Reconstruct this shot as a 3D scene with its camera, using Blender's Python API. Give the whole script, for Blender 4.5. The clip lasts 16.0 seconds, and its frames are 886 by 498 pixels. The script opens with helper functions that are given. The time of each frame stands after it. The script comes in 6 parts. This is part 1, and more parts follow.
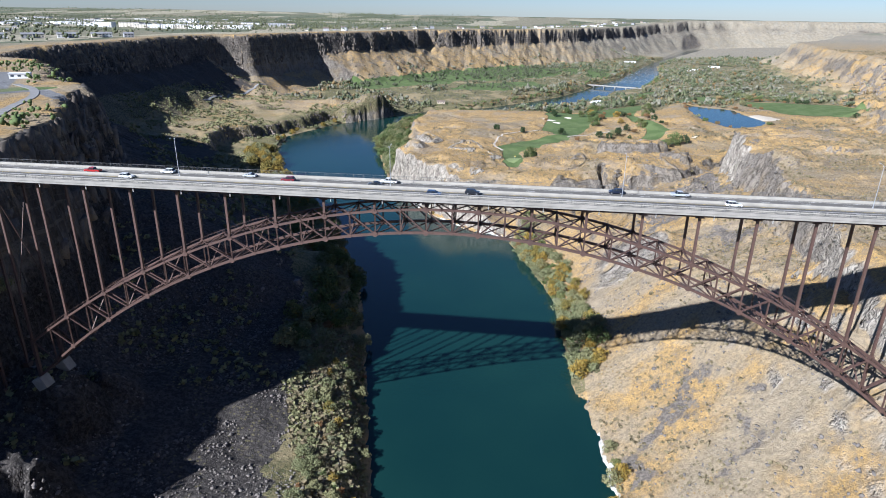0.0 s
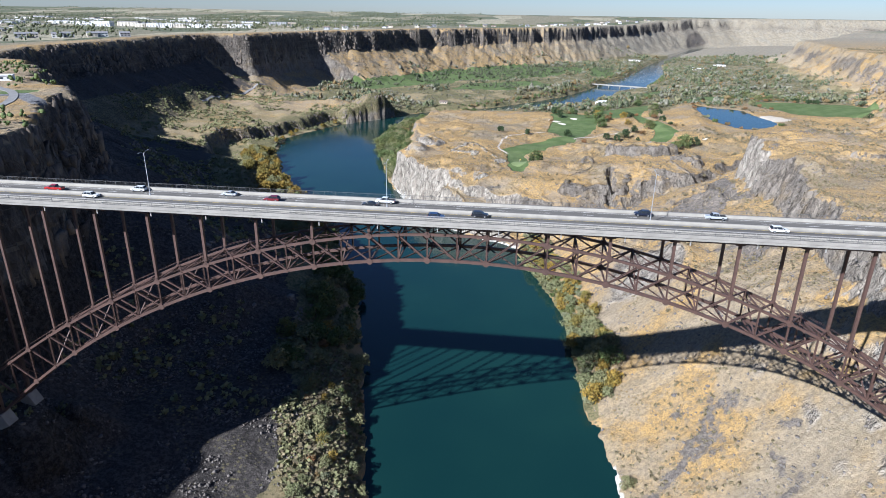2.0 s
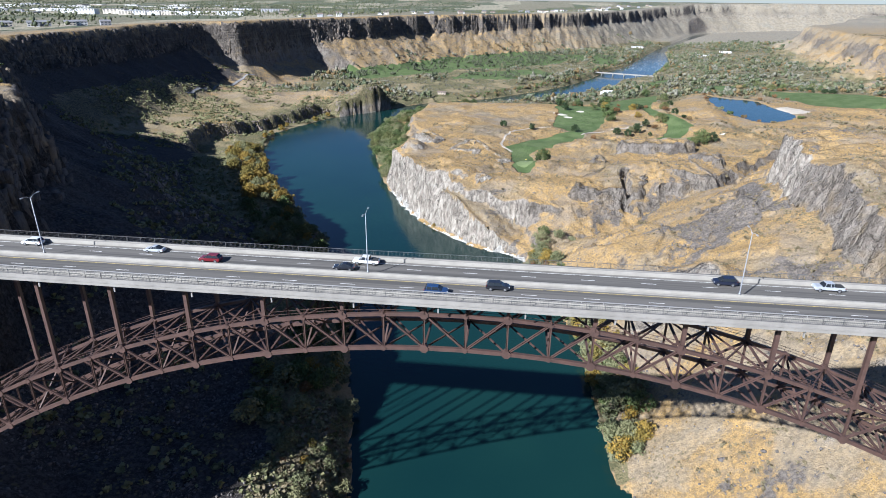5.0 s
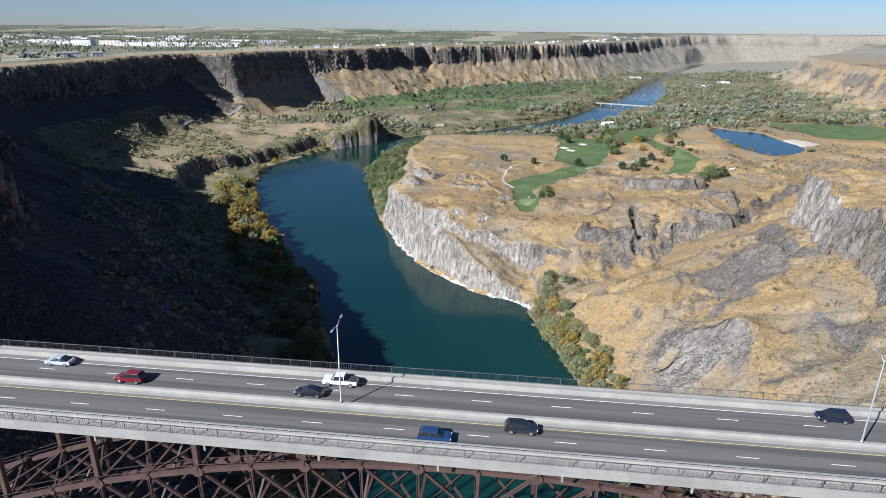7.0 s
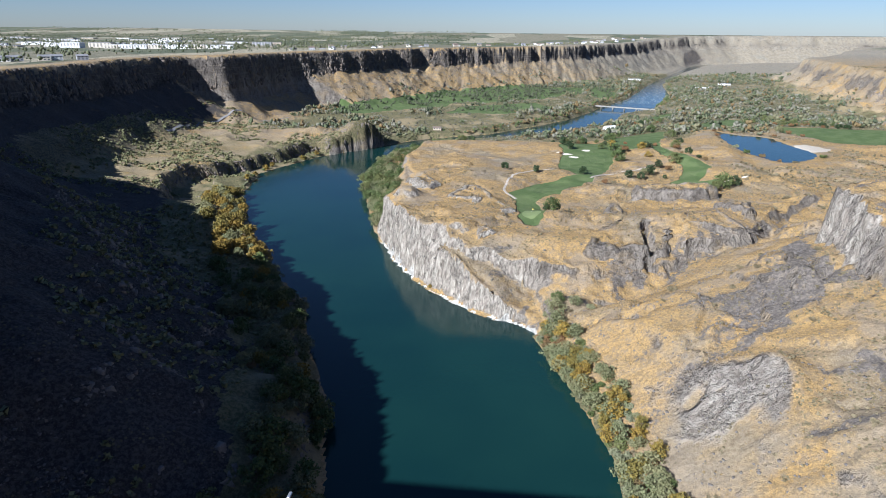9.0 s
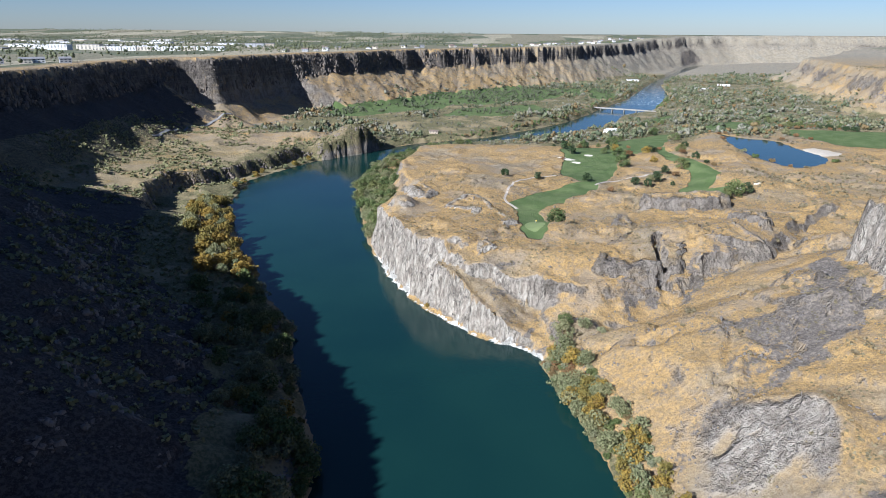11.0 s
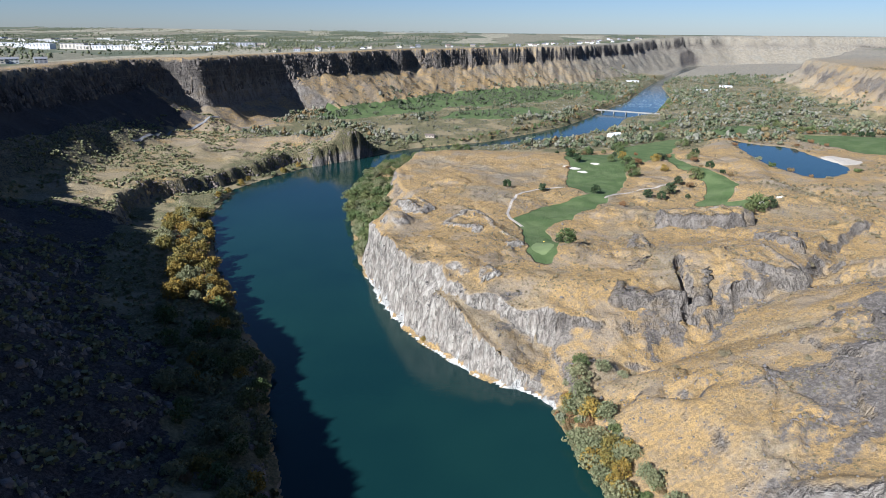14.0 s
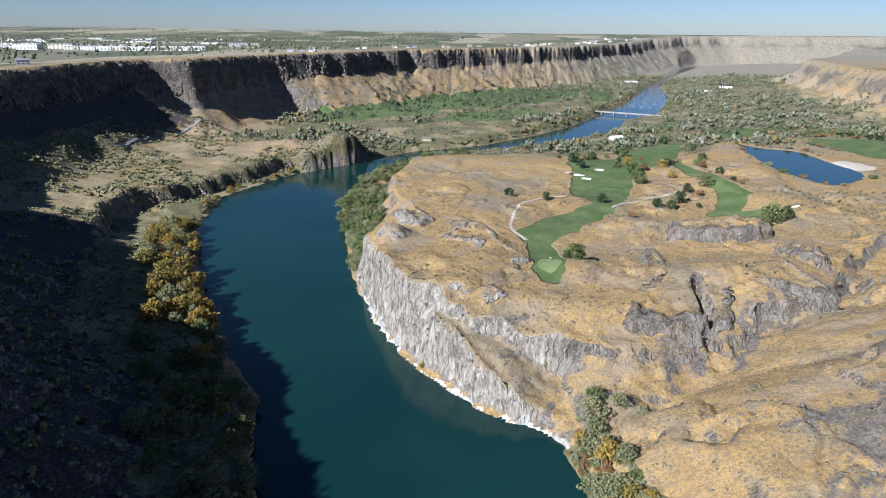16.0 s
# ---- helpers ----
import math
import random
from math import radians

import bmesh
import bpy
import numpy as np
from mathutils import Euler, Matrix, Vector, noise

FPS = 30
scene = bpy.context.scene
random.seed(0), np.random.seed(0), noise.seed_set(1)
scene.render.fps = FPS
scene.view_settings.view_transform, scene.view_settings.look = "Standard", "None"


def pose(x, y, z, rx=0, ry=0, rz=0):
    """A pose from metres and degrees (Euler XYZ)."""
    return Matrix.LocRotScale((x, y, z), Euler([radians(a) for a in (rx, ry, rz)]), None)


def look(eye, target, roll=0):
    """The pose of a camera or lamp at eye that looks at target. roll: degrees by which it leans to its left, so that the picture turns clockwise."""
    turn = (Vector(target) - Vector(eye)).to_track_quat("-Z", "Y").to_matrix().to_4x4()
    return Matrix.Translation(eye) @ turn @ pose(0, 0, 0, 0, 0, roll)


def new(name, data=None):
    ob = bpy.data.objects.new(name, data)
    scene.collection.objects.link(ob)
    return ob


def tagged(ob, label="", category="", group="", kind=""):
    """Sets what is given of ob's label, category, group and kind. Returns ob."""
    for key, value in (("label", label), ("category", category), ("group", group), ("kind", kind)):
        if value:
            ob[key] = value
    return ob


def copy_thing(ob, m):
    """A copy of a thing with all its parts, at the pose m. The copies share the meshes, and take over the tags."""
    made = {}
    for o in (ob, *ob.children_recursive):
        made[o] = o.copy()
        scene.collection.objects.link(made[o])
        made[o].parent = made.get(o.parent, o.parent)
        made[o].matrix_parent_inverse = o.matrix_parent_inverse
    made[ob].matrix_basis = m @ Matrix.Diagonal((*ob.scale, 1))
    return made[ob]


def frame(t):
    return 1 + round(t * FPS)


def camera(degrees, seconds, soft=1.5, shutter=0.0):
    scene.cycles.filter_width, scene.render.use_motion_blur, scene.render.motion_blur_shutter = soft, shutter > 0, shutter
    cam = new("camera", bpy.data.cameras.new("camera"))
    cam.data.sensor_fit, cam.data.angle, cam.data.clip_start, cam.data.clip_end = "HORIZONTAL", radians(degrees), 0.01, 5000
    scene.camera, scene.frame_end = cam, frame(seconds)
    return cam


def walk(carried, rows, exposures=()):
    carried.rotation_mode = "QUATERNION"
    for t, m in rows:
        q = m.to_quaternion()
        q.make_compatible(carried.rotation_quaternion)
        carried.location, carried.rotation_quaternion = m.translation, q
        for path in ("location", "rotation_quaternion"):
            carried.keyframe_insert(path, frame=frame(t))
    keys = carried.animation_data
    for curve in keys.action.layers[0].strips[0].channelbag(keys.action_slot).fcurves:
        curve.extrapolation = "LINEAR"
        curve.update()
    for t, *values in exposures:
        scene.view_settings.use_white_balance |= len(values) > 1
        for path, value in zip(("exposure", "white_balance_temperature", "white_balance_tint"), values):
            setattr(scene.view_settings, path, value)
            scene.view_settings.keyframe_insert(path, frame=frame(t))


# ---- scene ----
cam = camera(71.6, 16.0, soft=0.9)
PATH = [
    (0, (18.984, -194.958, 192.797), (18.767, -193.102, 192.082), 0.9),
    (0.5, (18.14, -190.138, 192.523), (17.922, -188.282, 191.809), 0.8),
    (1, (17.435, -184.536, 192.457), (17.215, -182.681, 191.742), 0.9),
    (1.5, (16.406, -177.659, 192.522), (16.186, -175.805, 191.805), 0.8),
    (2, (15.597, -170.252, 192.742), (15.373, -168.399, 192.023), 0.8),
    (2.5, (14.332, -162.005, 192.742), (14.11, -160.16, 192.003), 0.8),
    (3, (12.898, -153.09, 192.557), (12.683, -151.278, 191.739), 0.7),
    (3.5, (11.377, -144.091, 192.67), (11.173, -142.331, 191.742), 0.7),
    (4, (10.45, -135.226, 192.831), (10.238, -133.424, 191.99), 0.7),
    (4.5, (9.278, -126.123, 192.9), (9.063, -124.308, 192.086), 0.6),
    (5, (8.018, -116.833, 192.959), (7.801, -114.995, 192.203), 0.6),
    (5.2, (7.575, -113.729, 193.153), (7.356, -111.876, 192.431), 0.6),
    (7.5, (1.622, -70.336, 193.398), (1.408, -68.465, 192.725), 0.5),
    (8, (0.082, -60.721, 193.413), (-0.128, -58.849, 192.741), 0.5),
    (8.5, (-1.045, -52.642, 193.097), (-1.254, -50.769, 192.428), 0.5),
    (9, (-2.323, -44.247, 193.596), (-2.53, -42.374, 192.927), 0.5),
    (11.5, (-8.252, -0.649, 193.326), (-8.445, 1.227, 192.659), 0.4),
    (12, (-9.427, 8.192, 193.356), (-9.617, 10.068, 192.688), 0.5),
    (12.5, (-10.575, 16.578, 193.691), (-10.763, 18.453, 193.021), 0.5),
    (13, (-11.385, 24.727, 193.973), (-11.572, 26.602, 193.303), 0.5),
    (13.5, (-12.727, 33.412, 193.978), (-12.912, 35.287, 193.309), 0.4),
    (14, (-13.998, 42.179, 194.208), (-14.181, 44.055, 193.539), 0.5),
    (14.5, (-15.998, 50.152, 194.678), (-16.177, 52.028, 194.009), 0.5),
    (15, (-17.157, 58.436, 194.638), (-17.333, 60.312, 193.969), 0.4),
    (15.5, (-18.434, 66.467, 195.132), (-18.607, 68.344, 194.462), 0.5),
    (16, (-19.572, 74.795, 195.188), (-19.743, 76.672, 194.518), 0.5),
]
walk(cam, [(t, look(eye, target, roll)) for t, eye, target, roll in PATH], exposures=[(0, 1.25, 5620, 11), (5, 1.23, 5620, 11), (7.3, 1.06, 5640, 11), (9, 1.12, 5640, 11), (16, 1.07, 5640, 11)])

import itertools

# ---- world, sun ----
SUN_TO = Vector((-1.0, -1.237, 1.0)).normalized()
world = bpy.data.worlds.new("sky")
scene.world = world
world.use_nodes = True
wn = world.node_tree.nodes
sky = wn.new("ShaderNodeTexSky")
sky.sky_type = "NISHITA"
sky.sun_disc = False
sky.sun_elevation = math.asin(SUN_TO.z)
sky.sun_rotation = math.atan2(SUN_TO.x, SUN_TO.y)
sky.altitude = 1100
sky.air_density = 1.0
sky.dust_density = 0.35
sky.ozone_density = 3.0
wn["Background"].inputs["Strength"].default_value = 0.034
tint = wn.new("ShaderNodeMix")
tint.data_type, tint.blend_type = "RGBA", "MULTIPLY"
tint.inputs[0].default_value = 1.0
tint.inputs[7].default_value = (0.88, 0.955, 1.15, 1)
world.node_tree.links.new(sky.outputs[0], tint.inputs[6])
world.node_tree.links.new(tint.outputs[2], wn["Background"].inputs["Color"])
sun = bpy.data.lights.new("sun", "SUN")
sun.energy = 5.0
sun.angle = radians(0.55)
sun.color = (1.0, 0.965, 0.91)
sun_ob = new("sun", sun)
sun_ob.matrix_world = Matrix.Translation((0, 0, 900)) @ SUN_TO.to_track_quat("Z", "Y").to_matrix().to_4x4()

# ---- materials ----


class Net:
    """A small helper round one node material."""

    def __init__(self, name, rough=0.8, metal=0.0):
        self.mat = bpy.data.materials.new(name)
        self.mat.use_nodes = True
        self.t = self.mat.node_tree
        self.b = self.t.nodes["Principled BSDF"]
        self.b.inputs["Roughness"].default_value = rough
        self.b.inputs["Metallic"].default_value = metal
        self.pos = None

    def node(self, kind, **props):
        n = self.t.nodes.new(kind)
        for k, v in props.items():
            n.inputs[k.replace("_", " ")].default_value = v
        return n

    def link(self, a, b):
        self.t.links.new(a, b)

    def place(self, scale=(1, 1, 1)):
        if self.pos is None:
            self.pos = self.t.nodes.new("ShaderNodeNewGeometry")
        if scale == (1, 1, 1):
            return self.pos.outputs["Position"]
        m = self.t.nodes.new("ShaderNodeVectorMath")
        m.operation = "MULTIPLY"
        m.inputs[1].default_value = scale
        self.link(self.pos.outputs["Position"], m.inputs[0])
        return m.outputs[0]

    def noise(self, scale, detail=4.0, stretch=(1, 1, 1), rough=0.55, vec=None):
        n = self.node("ShaderNodeTexNoise", Scale=scale, Detail=detail, Roughness=rough)
        self.link(vec or self.place(stretch), n.inputs["Vector"])
        return n.outputs["Fac"]

    def cells(self, scale, stretch=(1, 1, 1), out="Distance"):
        n = self.node("ShaderNodeTexVoronoi", Scale=scale)
        self.link(self.place(stretch), n.inputs["Vector"])
        return n.outputs[out]

    def step(self, fac, lo, hi):
        r = self.t.nodes.new("ShaderNodeMapRange")
        r.interpolation_type = "SMOOTHSTEP"
        r.inputs["From Min"].default_value = lo
        r.inputs["From Max"].default_value = hi
        self.link(fac, r.inputs["Value"])
        return r.outputs[0]

    def mul(self, a, b, op="MULTIPLY"):
        m = self.t.nodes.new("ShaderNodeMath")
        m.operation = op
        for i, v in enumerate((a, b)):
            if isinstance(v, (int, float)):
                m.inputs[i].default_value = v
            else:
                self.link(v, m.inputs[i])
        return m.outputs[0]

    def mix(self, fac, a, b):
        m = self.t.nodes.new("ShaderNodeMix")
        m.data_type = "RGBA"
        if isinstance(fac, (int, float)):
            m.inputs[0].default_value = fac
        else:
            self.link(fac, m.inputs[0])
        for i, v in ((6, a), (7, b)):
            if isinstance(v, tuple):
                m.inputs[i].default_value = (*v, 1)
            else:
                self.link(v, m.inputs[i])
        return m.outputs[2]

    def attr(self, name):
        a = self.t.nodes.new("ShaderNodeAttribute")
        a.attribute_name = name
        return a.outputs["Fac"]

    def colour(self, c):
        if isinstance(c, tuple):
            self.b.inputs["Base Color"].default_value = (*c, 1)
        else:
            self.link(c, self.b.inputs["Base Color"])
        return self

    def bump(self, fac, strength=0.5, dist=0.3):
        n = self.node("ShaderNodeBump", Strength=strength, Distance=dist)
        self.link(fac, n.inputs["Height"])
        self.link(n.outputs[0], self.b.inputs["Normal"])
        return self


def plain(name, c1, c2, rough=0.7, metal=0.0, scale=1.5, fine=14.0, stretch=(1, 1, 1), bump=0.15):
    n = Net(name, rough, metal)
    f = n.noise(scale, 5, stretch)
    g = n.noise(fine, 3, stretch)
    col = n.mix(n.step(f, 0.32, 0.68), c1, c2)
    dark = tuple(v * 0.72 for v in c1)
    col = n.mix(n.mul(n.step(g, 0.5, 0.75), 0.5), col, dark)
    n.colour(col)
    if bump:
        n.bump(g, bump, 0.02)
    return n.mat


def foliage(name, c1, c2, c3):
    n = Net(name, 0.75)
    geo = n.t.nodes.new("ShaderNodeNewGeometry")
    info = n.t.nodes.new("ShaderNodeObjectInfo")
    col = n.mix(geo.outputs["Random Per Island"], c1, c2)
    col = n.mix(n.mul(n.step(info.outputs["Random"], 0.35, 0.95), 0.6), col, c3)
    n.colour(col)
    n.b.inputs["Specular IOR Level"].default_value = 0.2
    return n.mat


def terrain_material():
    n = Net("canyon_ground", 0.92)
    n.b.inputs["Specular IOR Level"].default_value = 0.15
    geo = n.t.nodes.new("ShaderNodeNewGeometry")
    sep = n.t.nodes.new("ShaderNodeSeparateXYZ")
    n.link(geo.outputs["Normal"], sep.inputs[0])
    up = sep.outputs["Z"]
    big = n.noise(0.016, 5)
    mid = n.noise(0.07, 6, rough=0.65)
    fine = n.noise(0.55, 5, rough=0.7)
    grain = n.noise(2.6, 3)
    # dry grass and bare soil
    grass = n.mix(n.step(mid, 0.35, 0.65), (0.415, 0.268, 0.10), (0.34, 0.226, 0.096))
    grass = n.mix(n.step(big, 0.5, 0.68), grass, (0.26, 0.215, 0.145))
    grass = n.mix(n.mul(n.step(fine, 0.46, 0.60), 0.72), grass, (0.17, 0.122, 0.07))
    grass = n.mix(n.mul(n.step(n.noise(0.028, 5, rough=0.65), 0.52, 0.60), 0.55), grass, (0.25, 0.215, 0.175))
    tufts = n.noise(1.7, 4, rough=0.75)
    grass = n.mix(n.mul(n.step(tufts, 0.47, 0.60), 0.65), grass, (0.18, 0.13, 0.072))
    grass = n.mix(n.mul(n.step(n.noise(0.23, 6, rough=0.75), 0.51, 0.60), 0.62), grass, (0.19, 0.15, 0.105))
    # greyer soil where the slopes are bare; far right it also imitates haze
    grass = n.mix(n.mul(n.mul(n.attr("ash"), n.step(n.noise(0.027, 7, rough=0.62), 0.42, 0.54)), 0.72), grass, n.mix(n.step(fine, 0.4, 0.62), (0.295, 0.24, 0.163), (0.19, 0.157, 0.112)))
    # far valley and plateau: sagebrush ground greyed with distance to imitate haze
    far = n.t.nodes.new("ShaderNodeSeparateXYZ")
    n.link(n.place(), far.inputs[0])
    steppe_haze = n.mix(n.step(mid, 0.4, 0.6), (0.25, 0.232, 0.19), (0.18, 0.173, 0.145))
    grass = n.mix(n.mul(n.step(far.outputs["Y"], 1900, 3000), 0.75), grass, steppe_haze)
    # grey rock in columns and blocks
    cols = n.noise(0.20, 7, (1, 1, 0.30), 0.72)
    wob = n.t.nodes.new("ShaderNodeVectorMath")
    wob.operation = "MULTIPLY_ADD"
    wn_ = n.node("ShaderNodeTexNoise", Scale=0.12, Detail=4.0)
    n.link(n.place(), wn_.inputs["Vector"])
    n.link(wn_.outputs["Color"], wob.inputs[0])
    wob.inputs[1].default_value = (7, 7, 9)
    n.link(n.place((1, 1, 0.42)), wob.inputs[2])
    edge = n.node("ShaderNodeTexVoronoi", Scale=0.15)
    edge.feature = "DISTANCE_TO_EDGE"
    n.link(wob.outputs[0], edge.inputs["Vector"])
    crack = n.mul(n.step(edge.outputs["Distance"], 0.05, 0.0), n.step(n.noise(0.06, 3), 0.42, 0.62))
    cell = n.node("ShaderNodeTexVoronoi", Scale=0.15)
    n.link(wob.outputs[0], cell.inputs["Vector"])
    sepk = n.t.nodes.new("ShaderNodeSeparateColor")
    n.link(cell.outputs["Color"], sepk.inputs[0])
    blocks = sepk.outputs[0]
    rock = n.mix(n.step(n.mul(n.mul(cols, 0.6), n.mul(n.noise(0.75, 6, (1, 1, 0.5), 0.75), 0.4), "ADD"), 0.40, 0.60), (0.128, 0.11, 0.092), (0.275, 0.236, 0.192))
    def crease(scale, stretch, detail):
        f = n.mul(n.mul(n.noise(scale, detail, stretch, 0.6), -0.5, "ADD"), 2.0)
        a = n.t.nodes.new("ShaderNodeMath")
        a.operation = "ABSOLUTE"
        n.link(f, a.inputs[0])
        return n.step(a.outputs[0], 0.0, 0.07)
    crease_a, crease_b = crease(0.085, (1, 1, 0.38), 5), crease(0.30, (1, 1, 0.45), 4)
    creases = n.mul(n.mul(crease_a, 0.6), n.mul(crease_b, 0.4), "ADD")
    rock = n.mix(n.mul(n.step(blocks, 0.3, 0.9), 0.55), rock, (0.27, 0.24, 0.205))
    rock = n.mix(n.mul(n.step(n.noise(0.045, 4), 0.52, 0.66), 0.5), rock, (0.30, 0.225, 0.13))
    strata = n.noise(0.30, 4, (0.04, 0.04, 1), 0.6)
    rock = n.mix(n.mul(n.step(strata, 0.52, 0.60), 0.55), rock, (0.27, 0.235, 0.195))
    rock = n.mix(n.mul(n.step(n.noise(0.9, 5, rough=0.7), 0.55, 0.7), 0.5), rock, (0.06, 0.055, 0.05))
    # dark caprock of the rim, with sunlit edges of thin ledges painted pale
    ledges = n.noise(0.42, 3, (0.03, 0.03, 1), 0.5)
    cap = n.mix(n.step(cols, 0.40, 0.62), (0.055, 0.048, 0.043), (0.115, 0.10, 0.087))
    cap = n.mix(n.mul(n.step(ledges, 0.55, 0.62), 0.6), cap, (0.20, 0.17, 0.135))
    rock = n.mix(n.mul(n.attr("cap"), 0.85), rock, cap)
    # pale limestone face
    pale_on = n.attr("pale")
    streak = n.noise(0.30, 6, (1, 1, 0.25), 0.7)
    pale = n.mix(n.step(streak, 0.36, 0.62), (0.235, 0.202, 0.168), (0.43, 0.39, 0.33))
    rock = n.mix(n.mul(pale_on, n.step(n.noise(0.035, 4), 0.22, 0.40)), rock, pale)
    # crevice shade painted dark into the rock along its creases
    rock = n.mix(n.mul(n.step(creases, 0.75, 0.25), 0.5), rock, (0.09, 0.08, 0.07))
    slope = n.step(n.mul(n.mul(up, n.mul(n.mul(n.attr("rocky"), -0.3), n.mul(n.attr("ash"), 0.13), "ADD"), "ADD"), n.mul(n.mul(mid, -0.5, "ADD"), 0.45), "ADD"), 0.82, 0.64)
    col = n.mix(slope, grass, rock)
    # loose dark scree
    loose = n.step(up, 0.62, 0.74)
    scree = n.mix(n.step(fine, 0.4, 0.65), (0.095, 0.083, 0.072), (0.19, 0.164, 0.14))
    col = n.mix(n.step(n.mul(n.mul(n.mul(n.attr("scree"), loose), n.mul(n.mul(mid, -0.5, "ADD"), 1.5), "ADD"), n.mul(n.mul(n.noise(0.28, 5, rough=0.7), -0.5, "ADD"), 1.6), "ADD"), 0.36, 0.78), col, scree)
    # basalt rubble of the big talus, painted darker to deepen the slope's shade
    talus = n.mix(n.step(fine, 0.42, 0.62), (0.032, 0.029, 0.027), (0.08, 0.07, 0.064))
    talus = n.mix(n.mul(n.step(tufts, 0.52, 0.64), 0.55), talus, (0.12, 0.108, 0.097))
    col = n.mix(n.step(n.mul(n.attr("talus"), n.mul(n.mul(mid, -0.5, "ADD"), 1.1), "ADD"), 0.35, 0.62), col, talus)
    # brushwood ground: mottled olive
    brush = n.mix(n.step(fine, 0.4, 0.62), (0.085, 0.085, 0.042), (0.19, 0.16, 0.085))
    brush = n.mix(n.step(big, 0.5, 0.62), brush, (0.25, 0.20, 0.115))
    col = n.mix(n.step(n.mul(n.attr("brush"), n.mul(n.mul(fine, -0.5, "ADD"), 0.9), "ADD"), 0.4, 0.62), col, brush)
    # sage dots
    dots = n.cells(0.42)
    col = n.mix(n.mul(n.mul(n.step(dots, 0.34, 0.18), n.step(n.noise(0.05, 4), 0.45, 0.58)), n.step(up, 0.75, 0.9)), col, (0.12, 0.105, 0.06))
    # mown turf
    turf = n.mix(n.step(n.noise(0.05, 3), 0.4, 0.6), (0.078, 0.112, 0.040), (0.108, 0.140, 0.056))
    turf = n.mix(n.mul(n.step(fine, 0.5, 0.7), 0.35), turf, (0.045, 0.085, 0.024))
    col = n.mix(n.step(n.attr("turf"), 0.4, 0.6), col, turf)
    # farm fields and yards of the plain
    patch = n.t.nodes.new("ShaderNodeTexVoronoi")
    patch.inputs["Scale"].default_value = 0.0052
    n.link(n.place((1, 0.45, 0)), patch.inputs["Vector"])
    sepc = n.t.nodes.new("ShaderNodeSeparateColor")
    n.link(patch.outputs["Color"], sepc.inputs[0])
    field = n.mix(n.step(sepc.outputs[0], 0.35, 0.6), (0.215, 0.19, 0.135), (0.105, 0.115, 0.075))
    field = n.mix(n.step(sepc.outputs[1], 0.72, 0.77), field, (0.33, 0.295, 0.215))
    field = n.mix(n.mul(n.step(mid, 0.42, 0.62), 0.65), field, (0.085, 0.095, 0.06))
    col = n.mix(n.attr("field"), col, field)
    # white mineral crust along the waterline
    crust = n.mix(n.step(fine, 0.3, 0.6), (0.34, 0.32, 0.28), (0.52, 0.50, 0.46))
    col = n.mix(n.step(n.mul(n.attr("crust"), n.mul(n.mul(mid, -0.5, "ADD"), 0.8), "ADD"), 0.4, 0.6), col, crust)
    # paths, roads and lots
    col = n.mix(n.step(n.attr("path"), 0.35, 0.6), col, n.mix(n.step(grain, 0.4, 0.6), (0.50, 0.44, 0.36), (0.42, 0.37, 0.30)))
    col = n.mix(n.step(n.attr("tar"), 0.35, 0.6), col, n.mix(n.step(fine, 0.4, 0.6), (0.13, 0.13, 0.135), (0.17, 0.17, 0.172)))
    n.colour(col)
    hgt = n.mul(n.mul(n.mul(n.mul(cols, 1.0), n.mul(creases, 0.7), "ADD"), n.mul(slope, slope)), n.mul(fine, 0.36), "ADD")
    hgt = n.mul(hgt, n.mul(n.mul(n.mul(crack, slope), -0.3), n.mul(mid, 1.4), "ADD"), "ADD")
    hgt = n.mul(hgt, n.mul(n.step(n.attr("turf"), 0.6, 0.3), n.mul(slope, 0.9, "ADD")))
    n.bump(n.mul(hgt, n.mul(n.mul(grain, 0.15), n.mul(tufts, 0.22), "ADD"), "ADD"), 0.9, 1.8)
    return n.mat


def water_material():
    n = Net("river_water", 0.09)
    big = n.noise(0.006, 3)
    col = n.mix(n.step(big, 0.35, 0.65), (0.0045, 0.0225, 0.0225), (0.007, 0.030, 0.026))
    # shallow riffles break white
    foam = n.mul(n.step(n.attr("riffle"), 0.3, 0.7), n.step(n.noise(0.09, 5, (1, 1, 1), 0.7), 0.55, 0.63))
    col = n.mix(foam, col, (0.75, 0.78, 0.80))
    n.colour(col)
    n.b.inputs["IOR"].default_value = 1.33
    w = n.mul(n.noise(0.35, 4), n.mul(n.noise(1.6, 3), 0.35), "ADD")
    n.bump(w, 0.22, 0.25)
    return n.mat


M_GROUND = terrain_material()
M_WATER = water_material()
M_STEEL = plain("weathered_brown_steel", (0.088, 0.050, 0.040), (0.064, 0.038, 0.031), 0.6, 0.1, 0.6, 6.0)
M_STEEL_DARK = plain("dark_girder_steel", (0.085, 0.048, 0.040), (0.065, 0.04, 0.034), 0.65, 0.1, 0.6, 6.0)
M_CONC = plain("pale_concrete", (0.255, 0.24, 0.215), (0.20, 0.188, 0.168), 0.85, 0, 0.25, 3.0)
M_BARRIER = plain("pale_barrier_concrete", (0.29, 0.272, 0.236), (0.235, 0.22, 0.192), 0.85, 0, 0.3, 3.0)
M_CURB = plain("sidewalk_concrete", (0.275, 0.258, 0.23), (0.22, 0.207, 0.186), 0.85, 0, 0.3, 4.0)
M_RAIL = plain("galvanised_rail", (0.42, 0.41, 0.39), (0.34, 0.33, 0.32), 0.5, 0.5, 1.0, 9.0)
